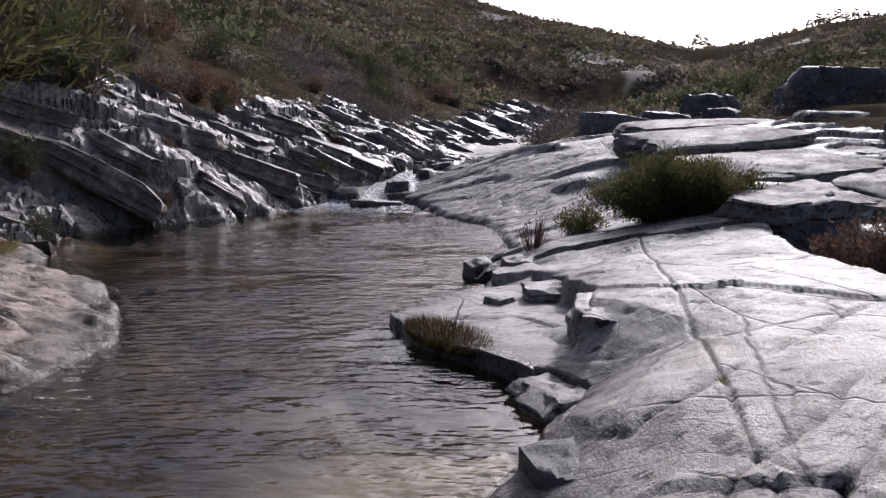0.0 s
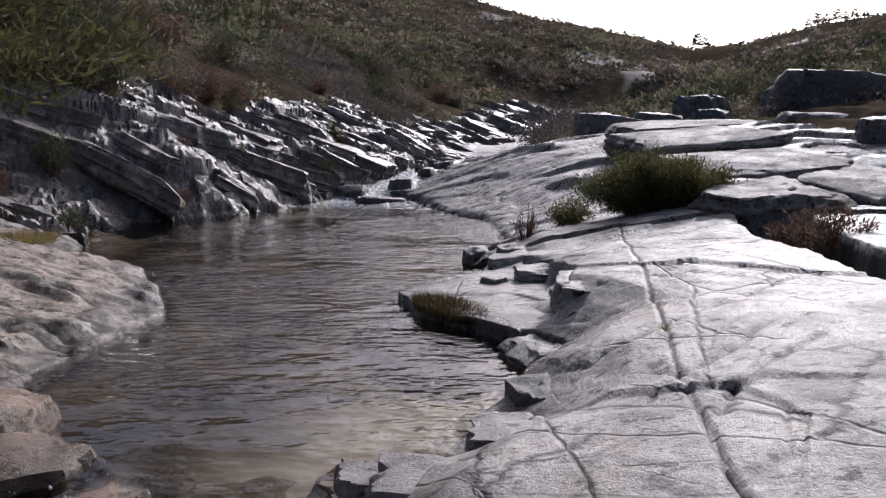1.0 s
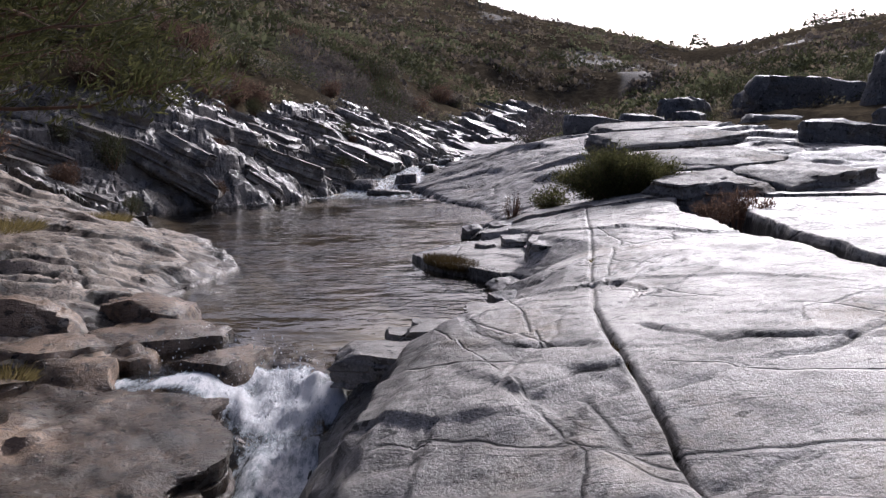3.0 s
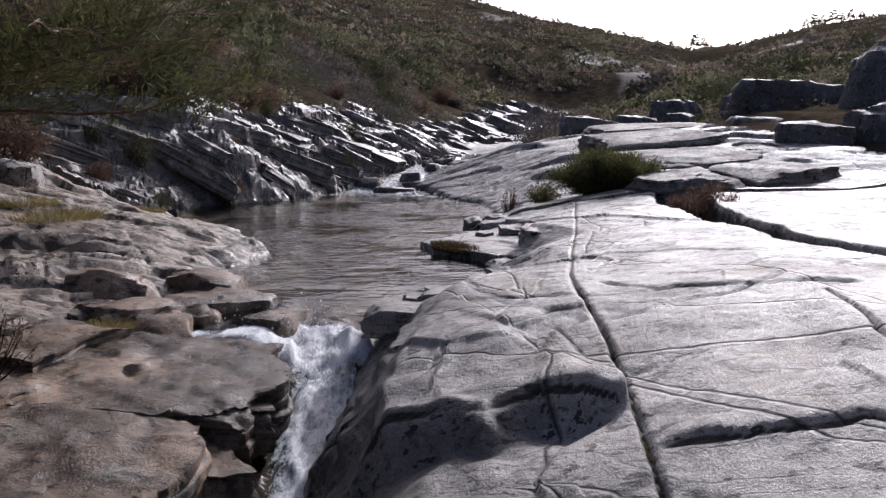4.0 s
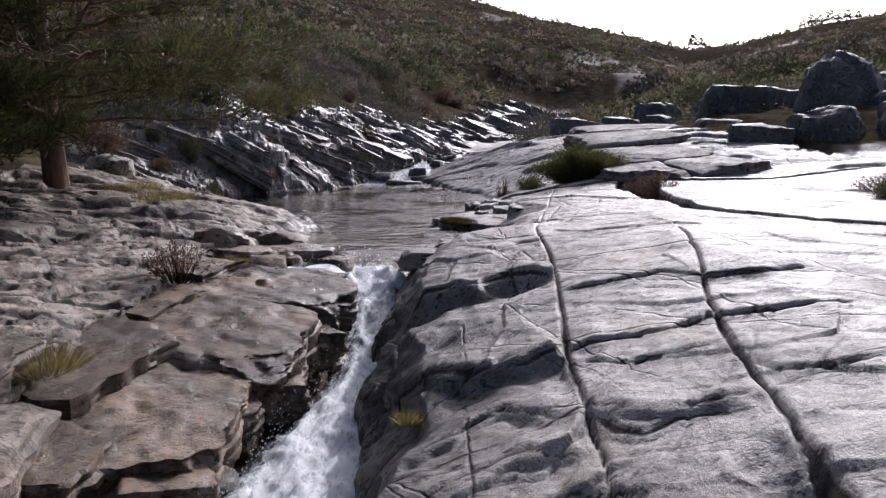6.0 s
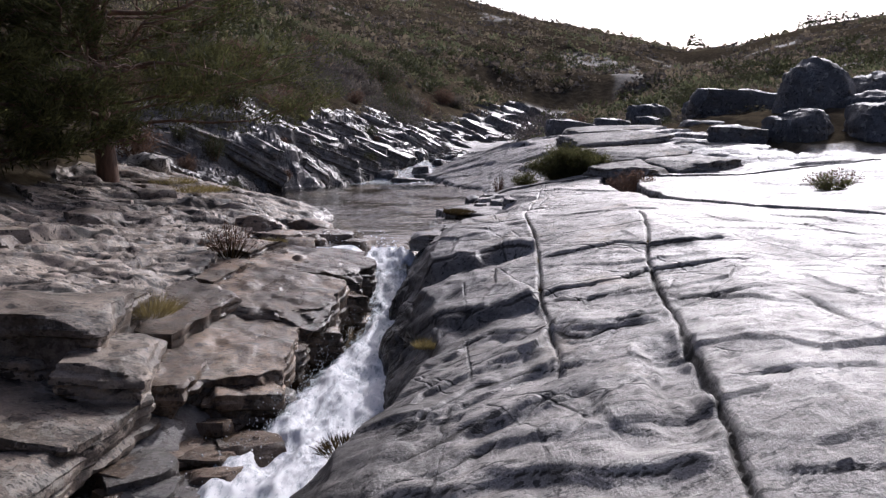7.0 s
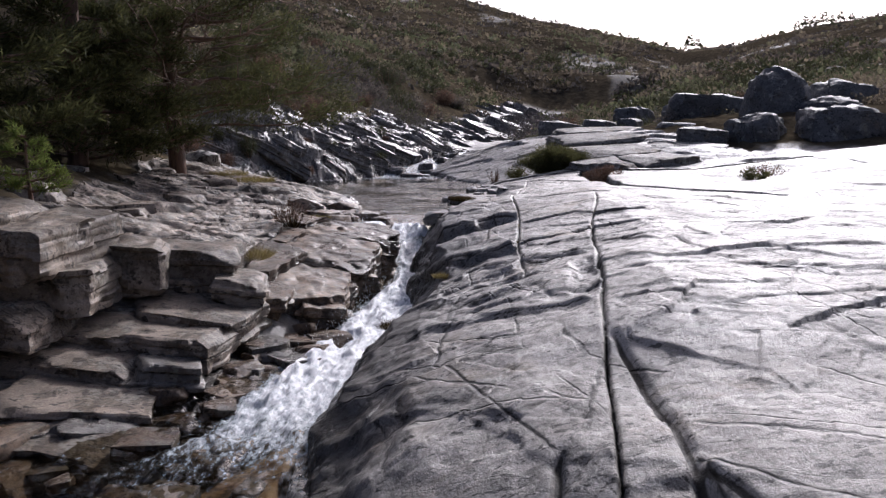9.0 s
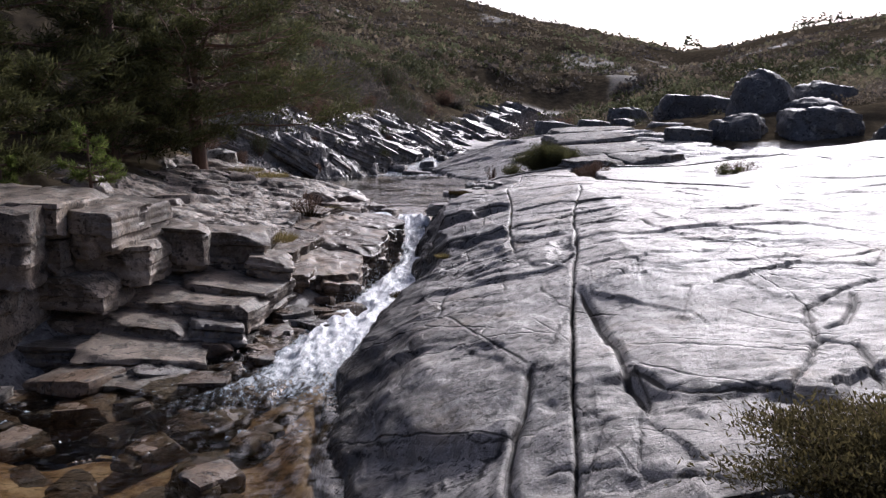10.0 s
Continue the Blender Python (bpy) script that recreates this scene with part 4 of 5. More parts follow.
water_sheet("water", 2.6, 64, .05, .0045, .0022, "clear brown pool of a mountain stream")
water_sheet("water_cascade", -13.5, 2.6, .028, .0016, .001, "white rapids falling into a shallow pool")

def spray(name, m, x0, x1, y0, y1, up, seed, label):
    """Drops thrown up where the water strikes."""
    rng = np.random.default_rng(seed)
    px, py = rng.uniform(x0, x1, m), rng.uniform(y0, y1, m)
    mid_x = .5 * (left_shore(py) + right_shore(py))
    px = np.clip(px, left_shore(py) + .1, right_shore(py) - .1) * .8 + mid_x * .2
    pz = water_level(py) + .06 + up * rng.uniform(0, 1, m) ** 2.2
    r = (.003 + .006 * rng.uniform(0, 1, m) ** 3)[:, None, None]
    corner = np.array([(1, 0, 0), (0, 1, 0), (-1, 0, 0), (0, -1, 0), (0, 0, 1.4), (0, 0, -1.4)], float)
    v = np.stack([px, py, pz], 1)[:, None] + corner[None] * r
    tri = np.array([(0, 1, 4), (1, 2, 4), (2, 3, 4), (3, 0, 4), (1, 0, 5), (2, 1, 5), (3, 2, 5), (0, 3, 5)])
    f = (np.arange(m)[:, None, None] * 6 + tri[None]).reshape(-1, 3)
    ob = mesh_ob(name, v.reshape(-1, 3), f, m_water, attrs={"foam": np.full(m * 6, 1.0)})
    return tagged(ob, label, "spray", kind="stuff")


spray("weir_spray", 900, -2.3, -.8, .9, 1.9, .28, 91, "white drops splashing below the weir")
spray("cascade_spray", 800, -2.3, -.9, -4.6, -.6, .26, 92, "white drops splashing along the fall")

# ---- loose rock ----
def rock_mesh(name, sx, sy, sz, seed, chops=7, round_=.35, n=13, bite=.72, layers=0.0, ragged=0.0, flaky=0.0):
    """An angular block, flat bedding on top, with broken corners."""
    rng = np.random.default_rng(seed)
    g = np.linspace(-1, 1, n)
    a, c = np.meshgrid(g, g, indexing="ij")
    o = np.ones_like(a)
    sides = [(a, c, o), (c, a, -o), (o, a, c), (-o, c, a), (c, o, a), (a, -o, c)]
    v = np.concatenate([np.stack(t, -1).reshape(-1, 3) for t in sides])
    f = np.concatenate([grid_faces(n, n) + k * n * n for k in range(6)])
    key, inv = np.unique(np.round(v, 5), axis=0, return_inverse=True)
    v, f = key, inv.reshape(-1)[f]
    ball = v / np.linalg.norm(v, axis=1, keepdims=True) * 1.15
    v = v * (1 - round_) + ball * round_
    for _ in range(chops):
        d = rng.normal(size=3) * (1, 1, .75)
        d /= np.linalg.norm(d)
        cut = rng.uniform(bite, bite + .28) * (1 + .25 * np.abs(d).sum() - .25)
        over = np.maximum(v @ d - cut, 0)
        v = v - over[:, None] * d * .95
    if ragged:
        ang = np.arctan2(v[:, 1], v[:, 0])
        out = 1 + ragged * (vnoise(np.cos(ang) * 1.6 + seed, np.sin(ang) * 1.6, seed) * 2 + vnoise(np.cos(ang) * 4.5, np.sin(ang) * 4.5 + seed, seed + 1))
        v = v * np.stack([out, out, np.ones(len(v))], 1)
    v = v * (sx / 2, sy / 2, sz / 2)
    k = rng.uniform(0, 50)
    if layers:
        lay = (v[:, 2] + .05 * fbm(v[:, 0] * 1.5 + k, v[:, 1] * 1.5, 2, seed)) / .085
        fl = np.floor(lay)
        shift = layers * (hash01(fl, fl * 0 + seed, seed + 2) - .6 - .5 * smooth(.75, 1.0, lay - fl))
        v = v + np.stack([v[:, 0] / sx * 2, v[:, 1] / sy * 2, np.zeros(len(v))], 1) * shift[:, None]
    p, q = v[:, 0] + v[:, 2] * .7 + k, v[:, 1] - v[:, 2] * .6 + k
    s_ = min(sx, sy, sz)
    amp = (fbm(p * 2.2 / max(s_, .3), q * 2.2 / max(s_, .3), 3, seed) * .09 + fbm(p * 14, q * 14, 2, seed + 3) * .035) * s_
    _, _, cr, ct = cells(p * 2.6 / max(s_, .25), q * 2.6 / max(s_, .25), seed)
    amp = amp + ((cr - .5) * .06 + ct * .09) * s_
    nrm = v / np.maximum(np.linalg.norm(v, axis=1, keepdims=True), 1e-6)
    if flaky:
        upper = smooth(.2, .6, v[:, 2] / sz * 2)
        wob_ = .25 * fbm(p * 1.6, q * 1.6, 3, seed + 9)
        v = v + np.stack([0 * p, 0 * p, upper * flaky * ((ledge((v[:, 0] * .5 + v[:, 1] * .75 + wob_) / .34, .08) - .5) + .8 * (ledge((v[:, 0] * -.4 + v[:, 1] * .5 + 2 * wob_) / .55, .06) - .5))], 1)
    return v + nrm * amp[:, None], f


def z_at(x, y):
    return float(height(np.array([float(x)]), np.array([float(y)]))[0])


def rock(x, y, top, sx, sy, sz, yaw=0, lean=(0, 0), seed=1, mat=None, name="boulder", label="angular wet grey schist block", group="", soak_shade=0.0, **kw):
    v, f = rock_mesh(name, sx, sy, sz, seed, **kw)
    # dark patches and waterline: wet rock, plus shade of the faces put into colour
    damp = smooth(-.08, .22, fbm((v[:, 0] + v[:, 2]) * 1.7 + seed, (v[:, 1] - v[:, 2]) * 1.7, 3, seed) + (.06 if mat is m_wet else -.08)) if mat in (m_wet, m_bank) else np.zeros(len(v))
    damp = np.maximum(damp * (.8 if mat is m_wet else .4), soak_shade * smooth(-.3, .15, fbm(v[:, 0] * 2.3 + seed, v[:, 1] * 2.3, 3, seed + 7)))
    beside = float(smooth(.9, .4, max(float(left_shore(y)) - x, x - float(right_shore(y)))))
    damp = np.maximum(damp, .45 * beside * smooth(.30, .10, v[:, 2] + top - sz / 2 - float(water_level(y)) + .15 * fbm(v[:, 0] * 3 + seed, v[:, 1] * 3, 2, seed)))
    ob = mesh_ob(name, v, f, mat or m_dark, attrs={"wet": damp})
    ob.data.set_sharp_from_angle(angle=radians(32))
    ob.matrix_world = pose(x, y, top - sz / 2, lean[0], lean[1], yaw)
    return tagged(ob, label, "rock", group)


# stepped layers of the lower left bank, row above row
k = 0
for y, top, x0, x1 in [(-6.85, -.86, -4.5, -3.3), (-6.3, -.70, -5.7, -3.3), (-5.75, -.54, -5.9, -3.1), (-5.2, -.38, -5.6, -2.9), (-4.6, -.20, -5.3, -2.8), (-4.0, .0, -5.0, -3.0), (-3.4, .16, -4.8, -3.3)]:
    x = x0
    while x < x1:
        a = min(random.uniform(.8, 1.9), max(.55, x1 - x + .1))
        drop = .20 * smooth(-3.8, -2.7, x + a / 2) + random.uniform(-.06, .07)
        rock(x + a / 2, y + .4 + random.uniform(-.18, .18), top - drop, a * 1.16, random.uniform(.85, 1.3), random.uniform(.24, .40), random.uniform(-16, 20),
             (random.uniform(-3, 6), random.uniform(2, 9)), 100 + k, m_dark if k % 4 == 1 else m_bank,
             label="worn layered schist slab stepped above the stream", group="stepped bank slabs", soak_shade=.3, chops=8, round_=.06, n=19, bite=.92, layers=.06, ragged=.10)
        x += a
        k += 1
# sheer fronts darkened by colour for their shade as well as for wet
for i, (x, y, top, a, c, h, yaw) in enumerate([(-5.2, -5.1, .84, .95, 1.8, .5, 4), (-4.5, -4.9, .70, .75, 1.5, .55, -6), (-5.15, -5.0, .4, .9, 1.6, .5, -3), (-4.4, -4.75, .26, .8, 1.4, .5, 5),
                                               (-5.35, -6.1, .8, 1.1, 1.0, .9, 10), (-5.6, -6.2, .0, 1.2, 1.1, .7, -5), (-6.2, -5.3, .9, 1.3, 1.8, .9, 6), (-4.2, -4.0, .36, 1.1, .9, .6, 12),
                                               (-6.0, -7.2, -.25, 1.3, 1.1, .8, 18), (-5.0, -5.4, -.02, 1.5, 1.0, .4, 2), (-6.4, -6.6, .45, 1.3, 1.2, 1.2, 0), (-3.65, -3.4, .22, 1.3, .9, .5, 8)]):
    rock(x, y, top, a, c, h, yaw, (2, 4), 180 + i, m_bank, label="tall grey schist block with a sheer shaded face", group="sheer bank blocks", soak_shade=.55, chops=6, round_=.03, n=21, bite=.98, layers=.035, ragged=.06)

# broad slabs of the tongue beside the fall, each lying over the next
for i, (x, y, top, a, c, h, yaw, lx_, ly_, n_) in enumerate([
        (-2.25, .45, -.04, 1.9, 1.35, .42, 6, 5, 5, 44), (-2.5, -.85, -.15, 2.0, 1.75, .5, -5, 7, 5, 46), (-2.55, -2.35, -.38, 1.7, 1.7, .5, 8, 7, 7, 42), (-3.1, -1.9, -.13, 1.0, 1.5, .5, -12, 5, 5, 24),
        (-1.72, -1.42, -.52, .5, .5, .45, 24, 2, 6, 16), (-1.95, -1.95, -.52, .55, .55, .45, -8, 4, 10, 16), (-1.6, .35, -.2, .5, .6, .4, 20, 3, 6, 16), (-1.55, -.35, -.34, .45, .55, .4, 40, 3, 10, 16),
        (-3.15, .75, .14, 1.0, .9, .45, -15, 4, 4, 22), (-2.1, -3.05, -.6, .7, .6, .45, 25, 3, 8, 18), (-2.9, -3.15, -.36, 1.0, 1.0, .5, 8, 4, 6, 22), (-3.2, -.35, .02, .8, 1.2, .45, -10, 5, 5, 22)]):
    rock(x, y, top, a, c, h, yaw, (lx_, ly_), 130 + i, m_wet,
         label="brown-grey wet schist slab beside the falling water", group="slabs beside the fall", soak_shade=.85 if i == 0 else .45, flaky=.016 if n_ > 24 else 0.0, chops=8, round_=.05, n=n_, bite=.93, layers=.05, ragged=.13)

# small wet stones where the bank meets the white water
for i in range(46):
    y = random.uniform(-7.4, -2.4)
    x = float(left_shore(y)) + random.uniform(-.45, .75) * float(np.interp(y, [-7.4, -5, -2.4], [1.2, .8, .35]))
    a = random.uniform(.22, .62)
    rock(x, y, float(water_level(y)) + random.uniform(-.06, .12) + .15 * max(0, float(left_shore(y)) - x), a * 1.3, a, a * random.uniform(.4, .7), random.uniform(0, 180), (random.uniform(-5, 8), random.uniform(0, 10)), 900 + i, m_wet if i % 3 else m_dark,
         label="dark brown wet stone at the edge of the rapids", group="rapids edge stones", chops=7, round_=.12, n=9, bite=.8, name="stone")
for i, (x, y, a) in enumerate([(-4.7, -10.2, .7), (-4.1, -10.35, .55), (-3.6, -10.5, .5), (-5.2, -9.9, .6), (-3.0, -10.6, .45)]):
    rock(x, y, -.9 + .03 * i, a * 1.4, a, .3, 20 * i, (3, 2), 960 + i, m_bank, label="pale grey flat stone by the lower pool", group="lower pool stones", chops=7, round_=.2, n=13, bite=.85)

# dipping slabs of the far bank, shingled down to the pool
k = 0
for y in np.arange(27.5, 10.6, -.62):
    d = .05
    while d < 3.6:
        big = random.random() ** 2
        a, c, h = random.uniform(.8, 1.5) + 1.6 * big, random.uniform(.45, .8) + .7 * big, random.uniform(.35, .6) + .3 * big
        yy = y + random.uniform(-.3, .3)
        dd = d + a * .4
        x = float(left_shore(yy)) - dd
        d += a * random.uniform(.6, .85)
        if soil_cover(np.array([x]), np.array([yy]))[0] > .75 or random.random() < .25:
            continue
        top = float(base_height(np.array([x]), np.array([yy]))[0]) + random.uniform(-.08, .15)
        dip = random.uniform(14, 31)
        rock(x, yy, top, a, c, h, random.uniform(-4, 42), (random.uniform(-6, 12), dip), 400 + k, m_dark,
             label="dark wet schist slab dipping to the pool", group="dipping bank slabs", chops=8, round_=.05, n=15, bite=.84, layers=.05, ragged=.14, name="schist_slab")
        k += 1

# stones of the weir
for i, (x, y, top, a, c, h) in enumerate([(-2.5, 2.75, .1, .6, .5, .5), (-2.2, 2.3, .0, .85, .6, .55), (-1.7, 1.95, -.08, .6, .5, .5), (-2.6, 1.55, -.02, .9, .6, .5), (-2.3, 1.85, -.06, .5, .4, .5), (-1.35, 1.7, -.14, .4, .35, .4), (-1.95, 1.45, -.2, .45, .4, .4), (-1.0, 2.3, -.03, .55, .4, .4),
                                          (-1.4, 2.35, .0, .4, .35, .4), (-.35, 2.25, .06, .5, .35, .4), (-3.15, 2.2, .22, .6, .55, .6), (-2.75, 1.7, .06, .7, .5, .5)]):
    rock(x, y, top - .12 if x > -1.6 else top + .10, a * 1.3, c * 1.3, h, 37 * i, (0, 4), 150 + i, m_wet, label="dark wet boulder in the lip of the weir", group="weir boulders", round_=.5)

# stones of the shelf and right shore
for i, (x, y, top, a, c, h, yaw) in enumerate([(.4, 8.25, .2, .35, .2, .3, 30),
                                               (.95, 7.3, .26, .9, .4, .35, 5), (1.3, 6.7, .37, .9, .5, .4, -8), (.48, 6.2, .2, .25, .2, .2, 40),
                                               (.85, 7.7, .3, .4, .3, .3, 12)]):
    rock(x, y, top, a, c, h, yaw, (3, -5), 170 + i, m_slab, label="grey schist block at the edge of the pool", group="pool edge blocks", soak_shade=.5, round_=.12, chops=8, bite=.85)

for i, (x, y, top, a, c, h, yaw, lx_, ly_) in enumerate([(1.15, 4.85, .45, .5, .75, .45, -14, 2, -4),
                                                         (.75, 4.1, .12, .6, .5, .35, 20, 0, 0), (1.02, 6.3, .28, .6, .35, .3, 4, 2, -3)]):
    rock(x, y, top, a, c, h, yaw, (lx_, ly_), 1190 + i, m_slab, label="flat grey schist shelf block beside the pool", group="pool edge blocks", chops=8, round_=.05, n=24, bite=.95, layers=.05, ragged=.09)

# darker rock than the slab, its colour standing in for a shaded face
rock(.5, 2.86, .22, .28, .36, .45, 12, (0, -1), 7, m_weathered, label="squared schist block at the slab corner, coloured dark for its shaded face", group="pool edge blocks", chops=4, round_=.06, n=12, bite=1.0)

rock(.36, 2.4, .17, .3, .42, .45, -10, (2, -3), 8, m_dark, label="dark angular schist block at the corner of the slab", group="pool edge blocks", chops=5, round_=.06, n=12, bite=.95)
rock(-.3, 2.15, -.04, .42, .30, .30, 25, (2, 0), 9, m_dark, label="dark wet boulder splashed by the weir", group="pool edge blocks", chops=7, round_=.35, n=14, bite=.85)
for i, (x, y, top, a, c, h, yaw) in enumerate([(-.3, 1.42, .17, 1.0, .34, .24, -24), (.12, 1.72, .25, .85, .32, .24, -20), (-.1, 1.95, .15, .8, .25, .22, -16), (.4, 2.05, .30, .6, .25, .2, -18)]):
    rock(x, y, top, a, c, h, yaw, (4, -3), 1200 + i, m_slab, label="thin grey schist flake on the edge of the slab", group="slab edge flakes", chops=8, round_=.04, n=16, bite=.93, layers=.04, ragged=.14, name="rock_flake")

# rocks of the rapids upstream
for i in range(26):
    y = random.uniform(17, 29)
    x = float(left_shore(y)) + random.uniform(-.3, 1.0) * float(right_shore(y) - left_shore(y)) * 1.1
    a = random.uniform(.3, .9)
    rock(x, y, float(water_level(y)) + random.uniform(.08, .3), a, a * .8, a * .8, random.uniform(0, 180), (0, 5), 200 + i, m_dark,
         label="dark wet boulder in the upper rapids", group="rapids boulders", round_=.3, n=9)
rock(-1.55, 17.2, .17, 1.2, .5, .4, 8, (0, 3), 231, m_dark, label="dark flat boulder at the head of the pool", group="rapids boulders")

# glinting slabs far upstream
for i in range(90):
    t = (i + random.random()) / 90
    y = 27 + 72 * t ** 1.5
    big = 1 + (y - 27) / 45
    u = random.uniform(-.15, 1.0) * float(np.interp(y, [26, 45, 100], [3.0, 4.5, 5.5]))
    x = float(left_shore(y)) - u
    top = float(base_height(np.array([x]), np.array([y]))[0]) + random.uniform(.0, .15) * big
    rock(x, y, top, random.uniform(1.3, 2.8) * big, random.uniform(.6, 1.2) * big, random.uniform(.4, .8) * big,
         random.uniform(5, 35), (random.uniform(-3, 6), random.uniform(14, 26)), 500 + i, m_dark,
         label="wet schist slab glinting beside the upper stream", group="upstream slabs", chops=5, round_=.06, n=8, name="schist_slab")

# the raised ledge behind the gully, and the layered sheets above it
for i, (x, y, top, a, c, h, yaw, lx, ly_, rd) in enumerate([
        (4.0, 8.1, .96, 1.9, 1.6, .75, 22, 3, 3, .05), (5.85, 9.05, 1.09, 2.5, 1.7, .8, 26, 3, 2, .04), (5.3, 11.0, 1.27, 3.2, 1.8, .5, 14, 8, 3, .22), (6.7, 11.5, 1.36, 1.9, 1.4, .45, 30, 6, 5, .25),
        (5.1, 13.6, 1.70, 3.4, 2.0, .5, 6, 8, 4, .25), (5.6, 16.4, 1.98, 3.4, 2.0, .5, 6, 6, 3, .3), (8.0, 14.4, 1.72, 2.8, 2.0, .6, 8, 6, 0, .35)]):
    rock(x, y, top, a, c, h, yaw, (lx, -ly_), 240 + i, m_ledge, label="layered grey schist slab with a steep broken front", group="layered ledges", chops=9, round_=rd, n=23, bite=.9, layers=.06, ragged=.12, name="rock_ledge")

# big boulders against the right hillside
for i, (x, y, top, a, c, h, yaw, rd) in enumerate([(12.5, 21.4, 3.45, 5.6, 2.6, 1.6, 4, .25), (12.7, 17.2, 4.15, 2.3, 2.1, 2.9, 20, .75), (10.6, 17.0, 2.1, 5.0, 2.0, 1.1, -3, .3), (12.8, 14.9, 1.8, 4.4, 1.7, .9, 5, .35), (15.8, 14.4, 2.0, 3.6, 1.7, 1.0, -6, .4),
                                                   (14.3, 16.4, 3.1, 2.7, 2.2, 2.2, 30, .7), (15.9, 18.2, 3.9, 2.4, 2.0, 1.8, 10, .6), (4.9, 21.5, 2.35, 1.9, 1.2, .9, 12, .4), (9.6, 27.0, 3.2, 1.8, 1.6, 1.4, 40, .5),
                                                   (7.4, 25.0, 2.5, 1.6, 1.2, .8, 10, .4), (8.2, 22.0, 2.5, 1.2, 1.0, .9, 60, .5), (17.6, 18.0, 2.5, 1.8, 1.2, .9, 10, .5)]):
    rock(x, y, top, a, c, h, yaw, (2, 4), 260 + i, m_weathered, label="massive dark rounded boulder below the heath slope", group="hillside boulders", chops=5, round_=rd, n=19, bite=.9)
for i, (x, y, up, a, c, h, yaw) in enumerate([(13.6, 8.6, .5, 1.8, 1.5, 1.0, 25), (10.3, 12.6, .7, 1.9, 1.6, 1.2, 35), (8.2, 12.4, .35, 1.6, .9, .7, -5), (12.6, 11.8, .9, 2.4, 1.8, 1.6, 8)]):
    rock(x, y, z_at(x, y) + up, a, c, h, yaw, (3, 3), 980 + i, m_weathered, label="dark weathered boulder behind the bright slab", group="hillside boulders", chops=8, round_=.5, n=17, layers=.03, ragged=.14)
for i in range(15):
    x, y = random.uniform(-7.2, -4.9), random.uniform(-3.0, 4.2)
    a = random.uniform(.25, .7)
    rock(x, y, z_at(x, y) + a * .25, a * 1.3, a, a * .7, random.uniform(0, 180), (0, 4), 281 + i, m_bank, label="loose grey stone on the shaded bank", group="bank stones", round_=.3, n=9, name="stone")
rock(-6.7, 6.6, 1.2, 1.0, .8, .9, 15, (0, 4), 280, m_slab, label="pale grey boulder under the pine")


# ---- plants ----
def tube(points, radii, sides=6):
    pts = np.asarray(points, float)
    t = np.gradient(pts, axis=0)
    t /= np.maximum(np.linalg.norm(t, axis=1, keepdims=True), 1e-9)
    a = np.cross(t, (.31, .2, .93))
    a /= np.maximum(np.linalg.norm(a, axis=1, keepdims=True), 1e-9)
    c = np.cross(t, a)
    ang = np.arange(sides) * 2 * np.pi / sides
    v = pts[:, None] + np.asarray(radii)[:, None, None] * (a[:, None] * np.cos(ang)[None, :, None] + c[:, None] * np.sin(ang)[None, :, None])
    k = len(pts)
    i = np.arange(k * sides).reshape(k, sides)
    r = np.roll(i, -1, 1)
    f = np.stack([i[:-1], r[:-1], r[1:], i[1:]], -1).reshape(-1, 4)
    return v.reshape(-1, 3), f


def join(parts):
    vs, fs, k = [], [], 0
    for v, f in parts:
        vs.append(v)
        fs.append(f + k)
        k += len(v)
    return np.concatenate(vs), np.concatenate(fs)


def blades(at, way, length, width, rng):
    """Small pointed leaves, one quad each."""
    m = len(at)
    way = way / np.maximum(np.linalg.norm(way, axis=1, keepdims=True), 1e-9)
    side = np.cross(way, rng.normal(size=(m, 3)))
    side /= np.maximum(np.linalg.norm(side, axis=1, keepdims=True), 1e-9)
    L = (length * rng.uniform(.6, 1.4, m))[:, None]
    W = (width * rng.uniform(.6, 1.4, m))[:, None]
    v = np.stack([at, at + way * L * .5 + side * W * .5, at + way * L, at + way * L * .5 - side * W * .5], 1)
    return v.reshape(-1, 3), np.arange(m * 4).reshape(m, 4)


